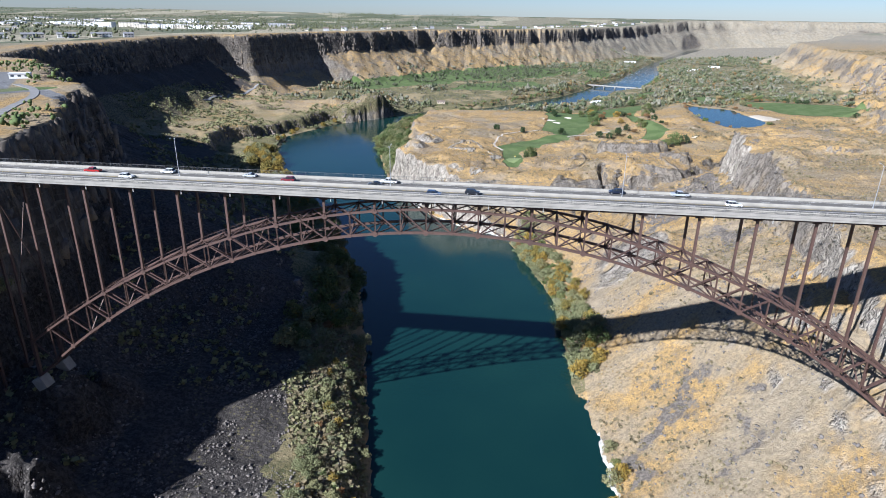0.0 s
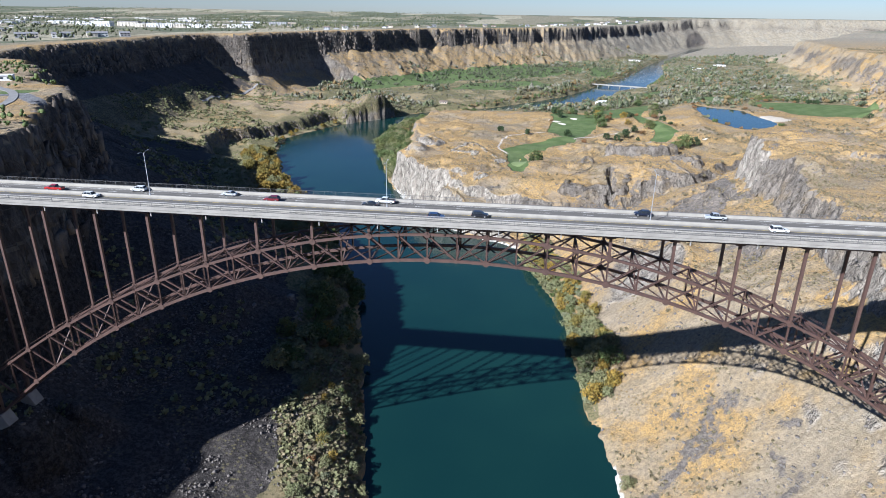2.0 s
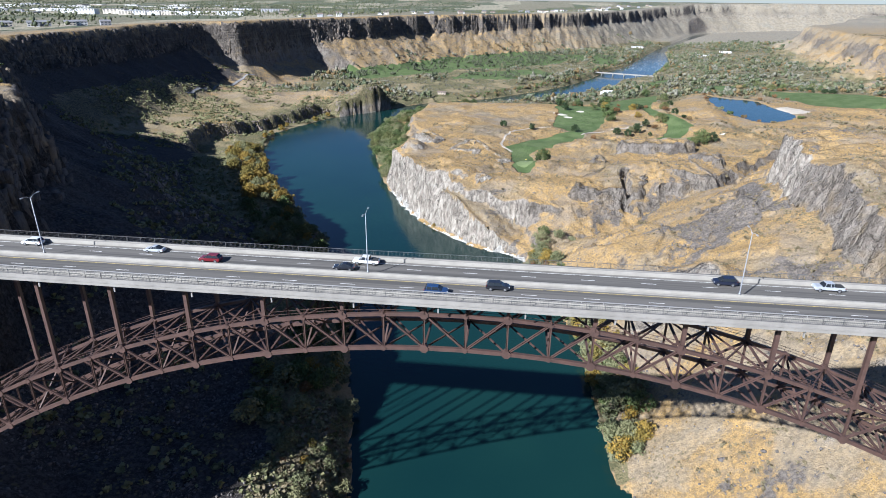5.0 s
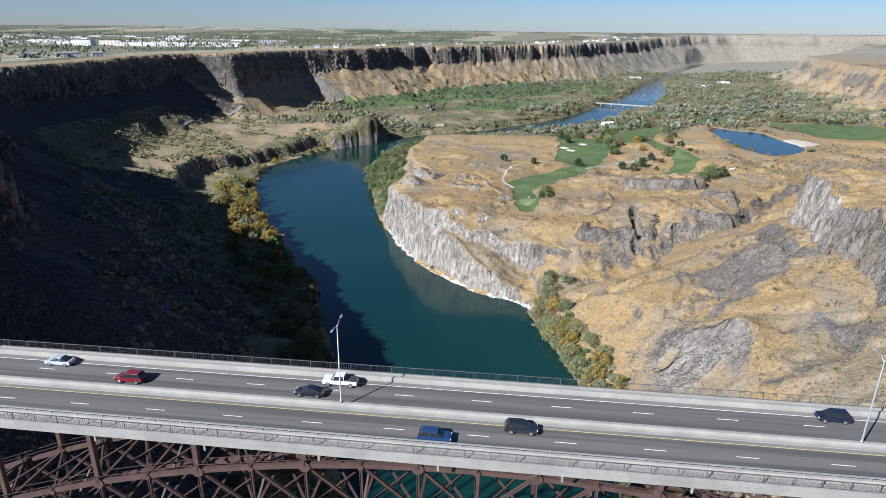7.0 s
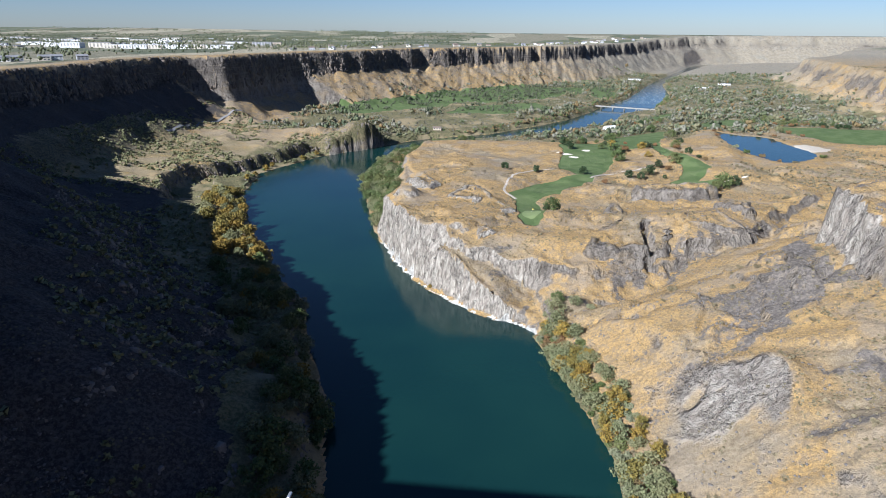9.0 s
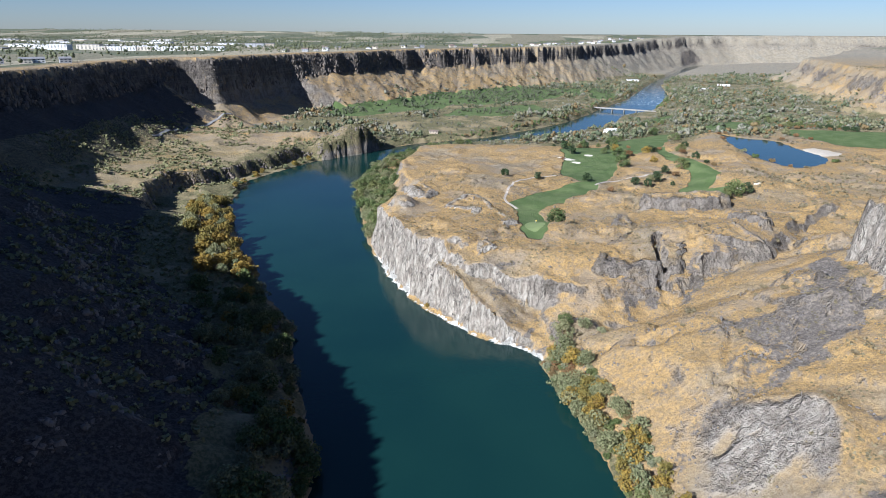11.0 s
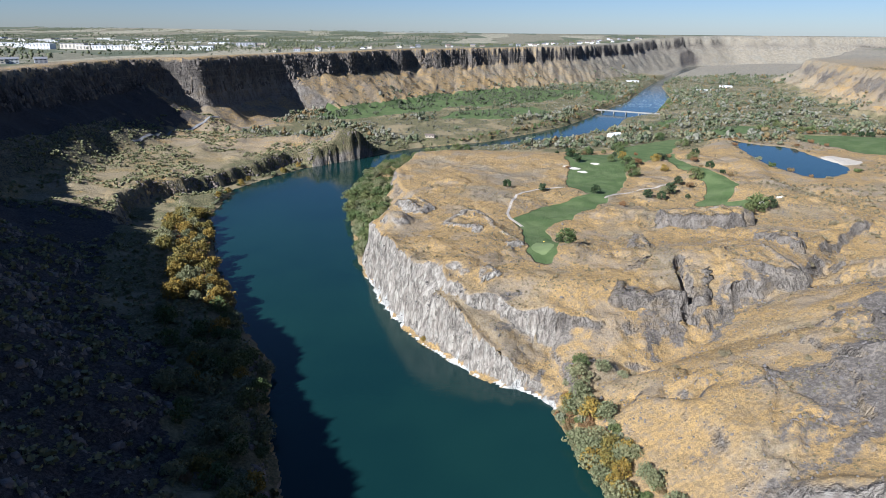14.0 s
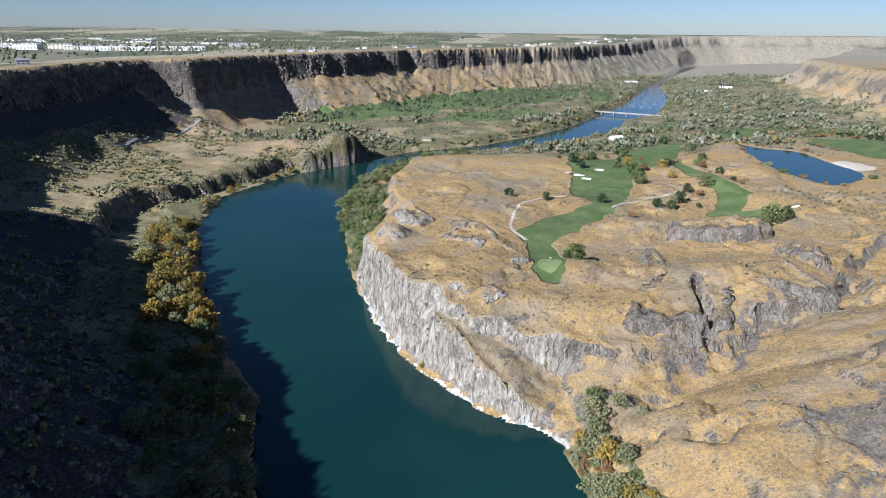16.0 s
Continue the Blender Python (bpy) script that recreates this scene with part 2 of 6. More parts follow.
M_LINE = plain("worn_lane_paint", (0.72, 0.71, 0.68), (0.5, 0.49, 0.47), 0.8, 0, 2.0, 8.0)


def asphalt_material():
    n = Net("worn_asphalt", 0.88)
    lane = n.noise(0.5, 4, (0.02, 1.6, 1))
    spots = n.noise(3.0, 4)
    col = n.mix(n.step(lane, 0.36, 0.64), (0.066, 0.062, 0.056), (0.118, 0.109, 0.097))
    col = n.mix(n.mul(n.step(spots, 0.55, 0.75), 0.3), col, (0.052, 0.052, 0.052))
    n.colour(col)
    n.bump(spots, 0.1, 0.01)
    return n.mat


M_TAR = asphalt_material()
M_BARK = plain("bark", (0.11, 0.085, 0.06), (0.16, 0.13, 0.10), 0.9, 0, 3.0, 12.0)
LEAF = {
    "green": foliage("leaves_green", (0.055, 0.082, 0.027), (0.10, 0.128, 0.045), (0.14, 0.135, 0.05)),
    "dark": foliage("leaves_dark", (0.022, 0.042, 0.018), (0.045, 0.068, 0.026), (0.05, 0.06, 0.03)),
    "olive": foliage("leaves_olive", (0.115, 0.125, 0.06), (0.19, 0.195, 0.10), (0.21, 0.195, 0.095)),
    "gold": foliage("leaves_gold", (0.27, 0.165, 0.03), (0.18, 0.142, 0.036), (0.11, 0.11, 0.034)),
    "rust": foliage("leaves_rust", (0.20, 0.095, 0.04), (0.165, 0.11, 0.055), (0.13, 0.11, 0.05)),
    "willow": foliage("leaves_willow", (0.135, 0.142, 0.08), (0.21, 0.215, 0.135), (0.19, 0.18, 0.085)),
    "sage": foliage("leaves_sage", (0.135, 0.115, 0.068), (0.20, 0.165, 0.10), (0.165, 0.125, 0.07)),
}
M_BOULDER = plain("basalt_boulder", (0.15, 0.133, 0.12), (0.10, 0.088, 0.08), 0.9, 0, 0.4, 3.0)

# ---- fields of numbers ----


def lattice(ix, iy, seed):
    h = (ix * 374761393 + iy * 668265263 + seed * 974634777) & 0x7FFFFFFF
    h = ((h ^ (h >> 13)) * 1274126177) & 0x7FFFFFFF
    return ((h ^ (h >> 16)) & 0xFFFF) / 65535.0


def vnoise(x, y, seed):
    fx, fy = np.floor(x), np.floor(y)
    ix, iy = fx.astype(np.int64), fy.astype(np.int64)
    tx, ty = x - fx, y - fy
    tx, ty = tx * tx * (3 - 2 * tx), ty * ty * (3 - 2 * ty)
    a, b = lattice(ix, iy, seed), lattice(ix + 1, iy, seed)
    c, d = lattice(ix, iy + 1, seed), lattice(ix + 1, iy + 1, seed)
    return (a + (b - a) * tx) * (1 - ty) + (c + (d - c) * tx) * ty


def fbm(x, y, size, octaves=4, seed=0, gain=0.5):
    """Smooth random numbers from about -1 to 1, with features of that size in metres."""
    out, amp, total = 0.0, 1.0, 0.0
    for o in range(octaves):
        a = 0.6 * (o + seed)
        u, v = x * math.cos(a) - y * math.sin(a), x * math.sin(a) + y * math.cos(a)
        out = out + amp * (vnoise(u / size + 13.7 * o, v / size - 7.1 * o, seed * 17 + o) * 2 - 1)
        total += amp
        amp *= gain
        size *= 0.5
    return out / total


def ridged(x, y, size, octaves=3, seed=0):
    out, amp, total = 0.0, 1.0, 0.0
    for o in range(octaves):
        out = out + amp * (1 - 2 * np.abs(vnoise(x / size + 3.3 * o, y / size + 9.1 * o, seed * 31 + o) - 0.5) * 2)
        total += amp
        amp *= 0.5
        size *= 0.5
    return out / total


def far_from(x, y, line, closed=False):
    """Distance in plan to a line of points."""
    pts = list(line) + ([line[0]] if closed else [])
    best = np.full(np.shape(x), 1e18)
    for (ax, ay), (bx, by) in zip(pts, pts[1:]):
        dx, dy = bx - ax, by - ay
        k = np.clip(((x - ax) * dx + (y - ay) * dy) / (dx * dx + dy * dy + 1e-9), 0, 1)
        best = np.minimum(best, (x - ax - k * dx) ** 2 + (y - ay - k * dy) ** 2)
    return np.sqrt(best)


def inside(x, y, poly):
    out = np.zeros(np.shape(x), bool)
    for (ax, ay), (bx, by) in zip(poly, poly[1:] + poly[:1]):
        if ay == by:
            continue
        out ^= ((ay > y) != (by > y)) & (x < (bx - ax) * (y - ay) / (by - ay) + ax)
    return out


def signed(x, y, poly):
    """Distance to a polygon's edge: above 0 outside, below 0 inside."""
    d = far_from(x, y, poly, True)
    return np.where(inside(x, y, poly), -d, d)


def ramp(v, lo, hi):
    t = np.clip((v - lo) / (hi - lo), 0, 1)
    return t * t * (3 - 2 * t)


# the plan: banks, rims, terraces (x, y in metres; the bridge runs along x)
BANK_L = [(-10, -700), (-22, -150), (-35, 10), (-46, 51), (-62, 113), (-78, 169), (-96, 235), (-130, 304), (-152, 364), (-193, 411),
          (-224, 462), (-272, 542), (-333, 665), (-356, 779), (-344, 824), (-313, 913), (-245, 1000), (-202, 1070), (-168, 1109), (-110, 1150), (-48, 1191),
          (53, 1323), (121, 1428), (190, 1580), (255, 1760), (345, 1960), (440, 2260), (566, 2663), (845, 3426), (1053, 3996), (1180, 4200), (1450, 4330), (2600, 4440), (4300, 4520)]
BANK_R = [(70, -700), (66, -60), (66, 24), (63, 74), (58, 104), (56, 158), (54, 207), (38, 268), (16, 336), (8, 345), (-7, 350), (-31, 366), (-61, 396), (-86, 427),
          (-110, 471), (-135, 532), (-164, 629), (-199, 747), (-206, 883), (-181, 966), (-148, 1039), (-81, 1117), (-14, 1152), (104, 1257),
          (218, 1378), (267, 1555), (364, 1672), (506, 2106), (575, 2532), (830, 3292), (1000, 3700), (1150, 4050), (1420, 4220), (2600, 4330), (4300, 4410)]
RIM_L = [(-330, -700), (-250, -320), (-234, -200), (-238, -168), (-236, -140), (-240, -112), (-244, -94), (-230, -80), (-208, -60), (-194, -48), (-197, 5), (-208, 58), (-232, 112), (-282, 188),
         (-314, 235), (-388, 308), (-446, 385), (-470, 404), (-525, 446), (-575, 456), (-660, 640), (-662, 780), (-664, 900),
         (-684, 1010), (-680, 1110), (-655, 1180), (-592, 1200), (-580, 1300), (-556, 1400), (-530, 1448), (-482, 1530),
         (-418, 1640), (-325, 1880), (-94, 2150), (215, 2580), (840, 3960), (1000, 4120), (1100, 4350), (1400, 4540), (2600, 4640), (4300, 4720)]
RIM_R = [(260, -700), (232, -150), (222, -20), (299, 112), (477, 337), (687, 715), 
         (860, 1073), (920, 1414), (950, 1700), (1000, 2000), (1130, 2600), (1750, 3500), (2700, 3950), (4300, 4230)]
TERRACE = [(168, 8), (171, 92), (188, 164), (198, 240), (200, 291), (219, 342), (255, 429), (327, 439), (447, 414), (797, 429), (800, -700),
          (215, -700), (196, -200), (176, -60)]
HEADLAND = [(-2, 394), (-20, 398), (-34, 404), (-50, 416),
            (-75, 437), (-100, 472), (-121, 526), (-117, 598), (-131, 669), (-139, 756), (-129, 869), (-93, 950), (-3, 1012), (117, 1032), (197, 1042), (297, 1022), (315, 879), (315, 746), (322, 654), (297, 572), (237, 521), (204, 474), (180, 440), (150, 424), (118, 412), (104, 403), (80, 399), (55, 389), (32, 388), (14, 392)]
# crags that stand out of the headland and the terrace: outline, height of the top, drop, width of the face
CRAGS = [
    ([(-58, 526), (-42, 519), (-22, 492), (-8, 468), (2, 478), (-16, 512), (-30, 556), (-48, 560)], 47.5, 9, 5),
    ([(-114, 586), (-100, 566), (-84, 554), (-76, 572), (-92, 604), (-106, 612)], 47, 10, 4),
    ([(-74, 484), (-62, 476), (-38, 440), (-22, 416), (-12, 420), (-30, 446), (-50, 474), (-62, 496)], 45.5, 6, 4),
    ([(60, 404), (82, 404), (104, 406), (114, 418), (132, 452), (134, 478), (106, 472), (84, 450), (62, 424)], 41, 15, 8),
    ([(122, 547), (150, 545), (176, 552), (194, 566), (192, 582), (150, 566), (124, 564)], 54, 9, 3.5),
    ([(136, 470), (152, 474), (176, 482), (180, 442), (166, 436), (146, 446)], 52, 13, 6),
    ([(186, 488), (202, 484), (208, 508), (194, 516), (184, 504)], 54, 12, 4),
    ([(84, 480), (91, 474), (95, 496), (89, 502)], 50, 6, 3)]
TOWER = [(196, 304), (204, 336), (209, 368), (226, 378), (262, 396), (330, 398), (330, 300), (262, 286), (226, 296)]
CRAG = [(-312, 952), (-290, 932), (-262, 940), (-238, 976), (-226, 1010), (-246, 1040), (-290, 1040), (-322, 1002)]
POND = [(327, 1011), (338, 994), (355, 972), (379, 964), (393, 946), (394, 907), (395, 872), (401, 849), (404, 819), (392, 799), (362, 766), (338, 753),
        (324, 766), (318, 791), (311, 812), (312, 845), (309, 875), (312, 915), (319, 965)]
POND_Z = 42.5


def x_at(line, y):
    return np.interp(y, [p[1] for p in line], [p[0] for p in line])


def bluff(d, top, drop, width, slope):
    """A cliff and the talus under it, by the distance d outside its edge."""
    k = np.clip(d / width, 0, 1)
    k = 0.55 * k + 0.45 * (np.floor(k * 3) / 3 + ramp(k * 3 - np.floor(k * 3), 0.72, 1.0) / 3)
    return np.where(d <= 0, top, top - drop * k - np.maximum(d - width, 0) * slope)


def hill(x, y, cx, cy, rx, ry, turn, h, power=2.0):
    c, s = math.cos(radians(turn)), math.sin(radians(turn))
    u, v = ((x - cx) * c + (y - cy) * s) / rx, (-(x - cx) * s + (y - cy) * c) / ry
    return h * np.exp(-((u * u + v * v) ** (power / 2)))


def steps(z, tread, mix):
    """Ledges of equal height cut into a slope."""
    k = np.floor(z / tread)
    return z * (1 - mix) + mix * tread * (k + ramp(z / tread - k, 0.45, 0.95))


def land(x, y):
    """Height of the ground over the river, and masks of what covers it."""
    x, y = np.asarray(x, float), np.asarray(y, float)
    dl, dr = far_from(x, y, BANK_L), far_from(x, y, BANK_R)
    n100, n40, n14, n6 = fbm(x, y, 120, 4, 1), fbm(x, y, 42, 4, 2), fbm(x, y, 15, 3, 3), fbm(x, y, 6, 3, 4)
    xl, xr = x_at(BANK_L, y) - 3.0 * n14 - 2.0 * n6, x_at(BANK_R, y) + 2.6 * n14 + 2.2 * n6
    rg = ridged(x, y, 38, 3, 5)
    # ledges of rock that stand out of the slopes
    oc = fbm(x + 6 * n14, y + 6 * n6, 46, 3, 14)
    ledge = 4.4 * ramp(oc, 0.10, 0.16) + 3.8 * ramp(oc, 0.26, 0.31) + 2.8 * ramp(fbm(x + 4 * n6, y, 24, 3, 15), 0.16, 0.24) - 1.2
    rough = 5 * n40 + 6 * (rg - 0.45) + 3.0 * n14
    # the high plain
    plain_z = 140 + 2.5 * ramp(y, 250, 800) + 1.2 * n100 + 40 * ramp(y, 3300, 4950) + 6 * ramp(x, -1500, -4500) + ramp(y, 4400, 4780) * (5 + 18 * fbm(x, y, 1500, 3, 6)) * ramp(-x, -500, 1500)
    # left of the river
    dr_l = far_from(x, y, RIM_L)
    ul = np.where(x > x_at(RIM_L, y), dr_l, -dr_l) + (rough * 1.5 + 12 * (ridged(x, y, 110, 2, 8) - 0.5)) * (1 - 0.65 * np.exp(-((y + 20) / 130) ** 2)) * (1 - 0.6 * ramp(y, 380, 480) * (1 - ramp(y, 1500, 1600)))
    wall_l = bluff(ul, plain_z, 46 + 6 * n100 + 46 * (1 - ramp(y, 70, 200)) + 40 * ramp(y, 1110, 1180) * (1 - ramp(y, 1420, 1460)), 16, 0.60) + np.where(ul > 14, 2.6 * n40 + 1.2 * n14 + 4.0 * (ridged(x, y, 60, 2, 9) - 0.4) + 4.5 * (ridged(x + 0.5 * y, y * 0.6, 30, 2, 19) - 0.4) * ramp(y, 700, 1000), 0)
    mid_l = ramp(y, 560, 600) * (1 - ramp(y, 1010, 1120))
    brink = 26 + 58 * (1 - ramp(y, 690, 780))
    d2 = dl + 7 * n40 + 5 * (rg - 0.4)
    bench = 1.5 + np.minimum(0.03 * dl, 5) + mid_l * ramp(d2 - brink, -3, 3) * (14 + 0.05 * np.minimum(dl, 180)) + (1 - mid_l) * np.minimum(0.12 * dl * (1 - ramp(y, 900, 1100)) + np.minimum(0.02 * dl, 6) + 6, 40)
    bench = bench + 2.2 * n40 + 1.1 * n14 + 2 * n100 * mid_l + 0.5 * ledge * mid_l
    bench = bench + hill(x, y, -340, 1020, 70, 30, 20, 9, 2) + hill(x, y, -318, 838, 55, 14, 70, 7 + 5 * n14, 3)
    left = np.maximum(bench, wall_l)
    left = np.minimum(left, 0.4 + 0.5 * np.maximum(dl - 1.5 * n14, 0) + 0.03 * dl * dl)
    crag = signed(x, y, CRAG) + 3.5 * n14 + 3 * n6
    peak = np.hypot((x + 266) / 1.2, y - 1000)
    left = np.maximum(left, bluff(crag, 25 + 25 * np.exp(-(peak / 24) ** 2) + 7 * (rg - 0.4) + 4 * n14 + 3 * n6, 26, 13, 0.7))
    for cx, cy, r, hh in ((-141, -47, 15, 24), (-126, -66, 15, 20), (-176, 8, 8, 6), (-152, 22, 9, 7)):
        left = left + hill(x + 3 * n14, y + 3 * n6, cx, cy, r, r * 0.8, 20, hh * (1 + 0.5 * n6), 3)
    # a level pad under the arch's footing
    pad = hill(x, y, -161, -2.7, 13, 13, 0, 1.0, 4)
    left = left * (1 - pad) + (55.5 + 0.8 * n6) * pad
    # right of the river
    head = signed(x, y, HEADLAND) + rough * 0.75
    west = 1 - ramp(x, 5, 34)
    head_top = 43 - 4 * ramp(y, 430, 600) + 2.5 * n100 + 1.6 * n40 + 0.5 * n14 - 20 * ramp(y, 850, 1020)
    head_top = head_top + (2.5 * n40 + 3 * (rg - 0.4) + 1.5 * n14) * (1 - ramp(y, 560, 640)) * ramp(head, -40, -4) - 9 * ramp(x, -60, 0) * (1 - ramp(y, 400, 450)) * ramp(head, -30, -2)
    for cx, cy, rx, ry, turn, hh, pw in ((112, 462, 40, 30, 12, 8, 2),
                                         (165, 480, 34, 26, 20, 9, 2),
                                         (155, 570, 44, 26, 8, 8, 2),
                                         (203, 520, 24, 24, 0, 6, 2),
                                         (-31, 490, 34, 40, -20, 4, 2),
                                         (37, 470, 24, 22, 0, 6, 2),
                                         (-101, 531, 10, 14, 0, 9, 3),
                                         (77, 572, 55, 26, 10, 5, 2),
                                         (262, 654, 40, 90, 15, 12, 2),
                                         (212, 746, 20, 60, 0, 8, 2),
                                         (282, 818, 24, 90, -4, 9, 2),
                                         (-43, 634, 60, 90, 0, 6, 2),
                                         (57, 654, 40, 30, 0, 4, 2),
                                         (57, 818, 60, 50, 0, 5, 2)):
        head_top = head_top + hill(x + 5 * n40, y + 5 * n14, cx, cy, rx, ry, turn, hh, pw)
    lawn = np.minimum(np.minimum(signed(x, y, TURF[0]), signed(x, y, TURF[1])), np.minimum(signed(x, y, TURF[2]), signed(x, y, TURF[3])))
    head_top = head_top + 0.42 * ledge * (1 - 0.6 * ramp(y, 620, 900)) * ramp(lawn, 2, 22)
    head_h = bluff(head, head_top, 11 + 26 * west + 9 * n40 * (1 - west), 9 + 4 * west, 0.42) + np.where(head > 8, 1.2 * n14 + 1.5 * n40 + 0.2 * ledge, 0)
    # the headland's nose slopes down to the water
    nose = signed(x, y, [(18, 350), (8, 347), (-6, 352), (-30, 368), (-62, 398), (-50, 418), (-20, 400), (10, 390), (22, 372)]) + 0.5 * rough
    head_h = np.maximum(head_h, bluff(nose, 33 - 0.42 * np.maximum((x + 40) * 0.75 - (y - 396) * 0.55, 0) + 3 * n14 + 1.5 * n6, 16, 7, 0.8))
    ragged = 2.4 * n14 + 2.2 * n6 + 3.0 * (rg - 0.45)
    rocky = np.zeros_like(head_h)
    for outline, top, drop, wide in CRAGS:
        top = top + 0.13 * (y - 405) * (len(outline) == 9)
        d = signed(x, y, outline) + 1.7 * ragged
        c = bluff(d, top + 2.5 * n14 + 1.8 * n6 + 2.5 * (rg - 0.5) - 0.02 * np.maximum(-d, 0), drop, wide, 1.1)
        rocky = np.maximum(rocky, (c > head_h - 0.5) * (1 - ramp(-d, 2, 9)) * (1 - ramp(d, wide, wide + 5)))
        head_h = np.maximum(head_h, c)
    # a cleft splits the largest crag
    cleft = far_from(x, y, [(103, 396), (109, 416), (106, 440), (112, 456)]) + 1.2 * n6
    head_h = head_h - 9 * (1 - ramp(cleft, 1.0, 3.4)) * (head_h > 26)
    terr = signed(x, y, TERRACE) + rough * 0.8
    terr_top = 100 + 0.6 * ledge + 4 * n100 + 2.5 * n40 + 0.7 * n14 + hill(x, y, 212, 282, 16, 30, 0, 5) - 30 * ramp(y, 330, 430)
    terr_h = bluff(terr, terr_top, 24 - 6 * ramp(y, 300, 420), 10, 0.44) + np.where(terr > 10, 2.0 * n40 + 1.0 * n14 + 0.25 * ledge, 0)
    terr_h = terr_h + hill(x, y, 106, 216, 26, 20, -25, 14, 3.5) + hill(x, y, 112, 40, 36, 30, 0, 8, 2)
    tower = signed(x, y, TOWER) + 1.3 * ragged + 4 * n40
    terr_h = np.maximum(terr_h, bluff(tower, 103 + 4 * n40 + 3 * n14 + 2 * n6, 34, 7, 0.55))
    dr_r = far_from(x, y, RIM_R)
    ur = np.where(x < x_at(RIM_R, y), dr_r, -dr_r) + rough * 1.6 + 12 * (ridged(x, y, 130, 2, 11) - 0.5)
    # the mesa across the valley rises gently behind its edge
    plain_r = plain_z - 36 * ramp(y, 1100, 1500) * (1 - ramp(-ur, 100, 1500)) * (1 - ramp(y, 2900, 3900))
    wall_r = bluff(ur, plain_r, 40 + 24 * ramp(y, 1250, 1500), 16 + 30 * ramp(y, 1250, 1500), 0.42) + np.where(ur > 14, 4.0 * n40 + 2.0 * n14 + 2.0 * ledge + 5 * (ridged(x, y, 70, 2, 12) - 0.4), 0)
    wall_r = np.where(y > 1150, steps(wall_r, 13, 0.9 * ramp(y, 1150, 1300)), wall_r)
    cap = 42 - 26 * ramp(y, 1000, 1450)
    floor_r = np.minimum(4 + 0.095 * dr, cap + 26 * ramp(y, 3300, 4300)) + 1.2 * n40 + 0.6 * n14 + 1.5 * n100 + 0.4 * ledge * (y < 900)
    # a basin holds the pond
    pd = signed(x, y, POND) + 3 * n14 + 2.5 * n40
    floor_r = np.where(pd < 60, floor_r + (POND_Z + 1.2 - floor_r) * (1 - ramp(pd, 8, 60)), floor_r)
    right = np.maximum(np.maximum(floor_r, head_h), np.maximum(terr_h, wall_r))
    right = np.where(pd < 10, np.minimum(right, POND_Z + pd * 0.35), right)
    steep = 0.5 + 4.4 * (1 - ramp(x, -30, 75)) * (1 - ramp(y, 540, 600)) * ramp(y, 322, 350)
    right = np.minimum(right, 0.25 + 0.2 * np.minimum(dr, 6) + steep * np.maximum(dr - 2.5 - 1.5 * west - 4 * np.abs(n14), 0) + 0.004 * dr * dr)
    shelf = np.clip(ramp(y, 325, 345) * (1 - ramp(y, 500, 560)) + (1 - ramp(y, 85, 110)), 0, 1)
    right = right - 1.6 * (1 - ramp(dr + 7 * n14 + 4 * n6, 0.4, 3.4)) * ramp(shelf, 0.2, 0.6)
    # the river's bed
    bed = -np.minimum(0.35 * np.minimum(dl, dr), 7)
    h = np.where(x < xl, left, np.where(x > xr, right, bed))
    h = h + 0.35 * n6 * (np.abs(h) > 2)
    on_l, on_r = x < xl, x > xr
    # covers
    m = {}
    m["pale"] = on_r * np.clip(west * (1 - ramp(y, 560, 640)) * ramp(y, 320, 345) + 0.9 * np.exp(-((x - 104) ** 2 + (y - 214) ** 2) / 900) + 0.9 * (1 - ramp(np.abs(tower - 4), 6, 12)) * (1 - ramp(x, 240, 262))
                               + 0.85 * ramp(-y, -150, -60), 0, 1)
    m["crust"] = on_r * (1 - ramp(h, 1.8, 3.0)) * (1 - ramp(dr + 7 * n14 + 4 * n6, 2.6, 4.6)) * np.clip(ramp(y, 325, 345) * (1 - ramp(y, 470, 540)) * 1.3 + (1 - ramp(y, 30, 100)) * 0.95, 0, 1.3)
    sc = 0.0
    for cx, cy, rx, ry, turn in ((148, 424, 36, 11, 18), (115, 398, 14, 10, 70), (80, 386, 20, 6, 0), (10, 376, 10, 5, -30), (150, 300, 60, 26, 25), (175, 345, 50, 20, 30), (120, 258, 55, 12, 35), (103, 58, 22, 9, 50),
                                 (128, 178, 22, 12, 10), (30, 345, 16, 6, 0), (230, 380, 60, 20, 20), (700, 1450, 60, 40, 0), (122, 14, 12, 5, 30)):
        sc = sc + hill(x + 38 * n40 + 26 * n14, y + 45 * fbm(x, y, 42, 3, 24) + 26 * fbm(x, y, 15, 3, 25), cx, cy, rx, ry, turn, 0.95, 3)
    sc = sc * ramp(np.abs(tower - 4), 7, 12) * (1 - np.exp(-((x - 102) ** 2 + (y - 214) ** 2) / 700))
    m["scree"] = np.clip(on_r * sc + on_l * ramp(ul, 14, 20) * (1 - ramp(ul, 60, 120)) * 0.42 * ramp(y, 700, 800), 0, 1)
    # left slope and wall foot, where the rubble colour deepens the shade
    m["talus"] = np.clip(on_l * ((ul > 10) & (dl > 20)) * np.maximum((1 - ramp(y, 560, 640)) * 0.78, 0.72 * (1 - ramp(y, 1090, 1160)) * (1 - ramp(ul, 90, 150))), 0, 1)
    woods = on_l * (ramp(y, 1040, 1120) * (1 - ramp(ul, 150, 120)) + 0) + on_r * ramp(y, 930, 1040) * (1 - ramp(ur, 150, 60) * 0.6) * (1 - 0.55 * ramp(y, 2400, 3000))
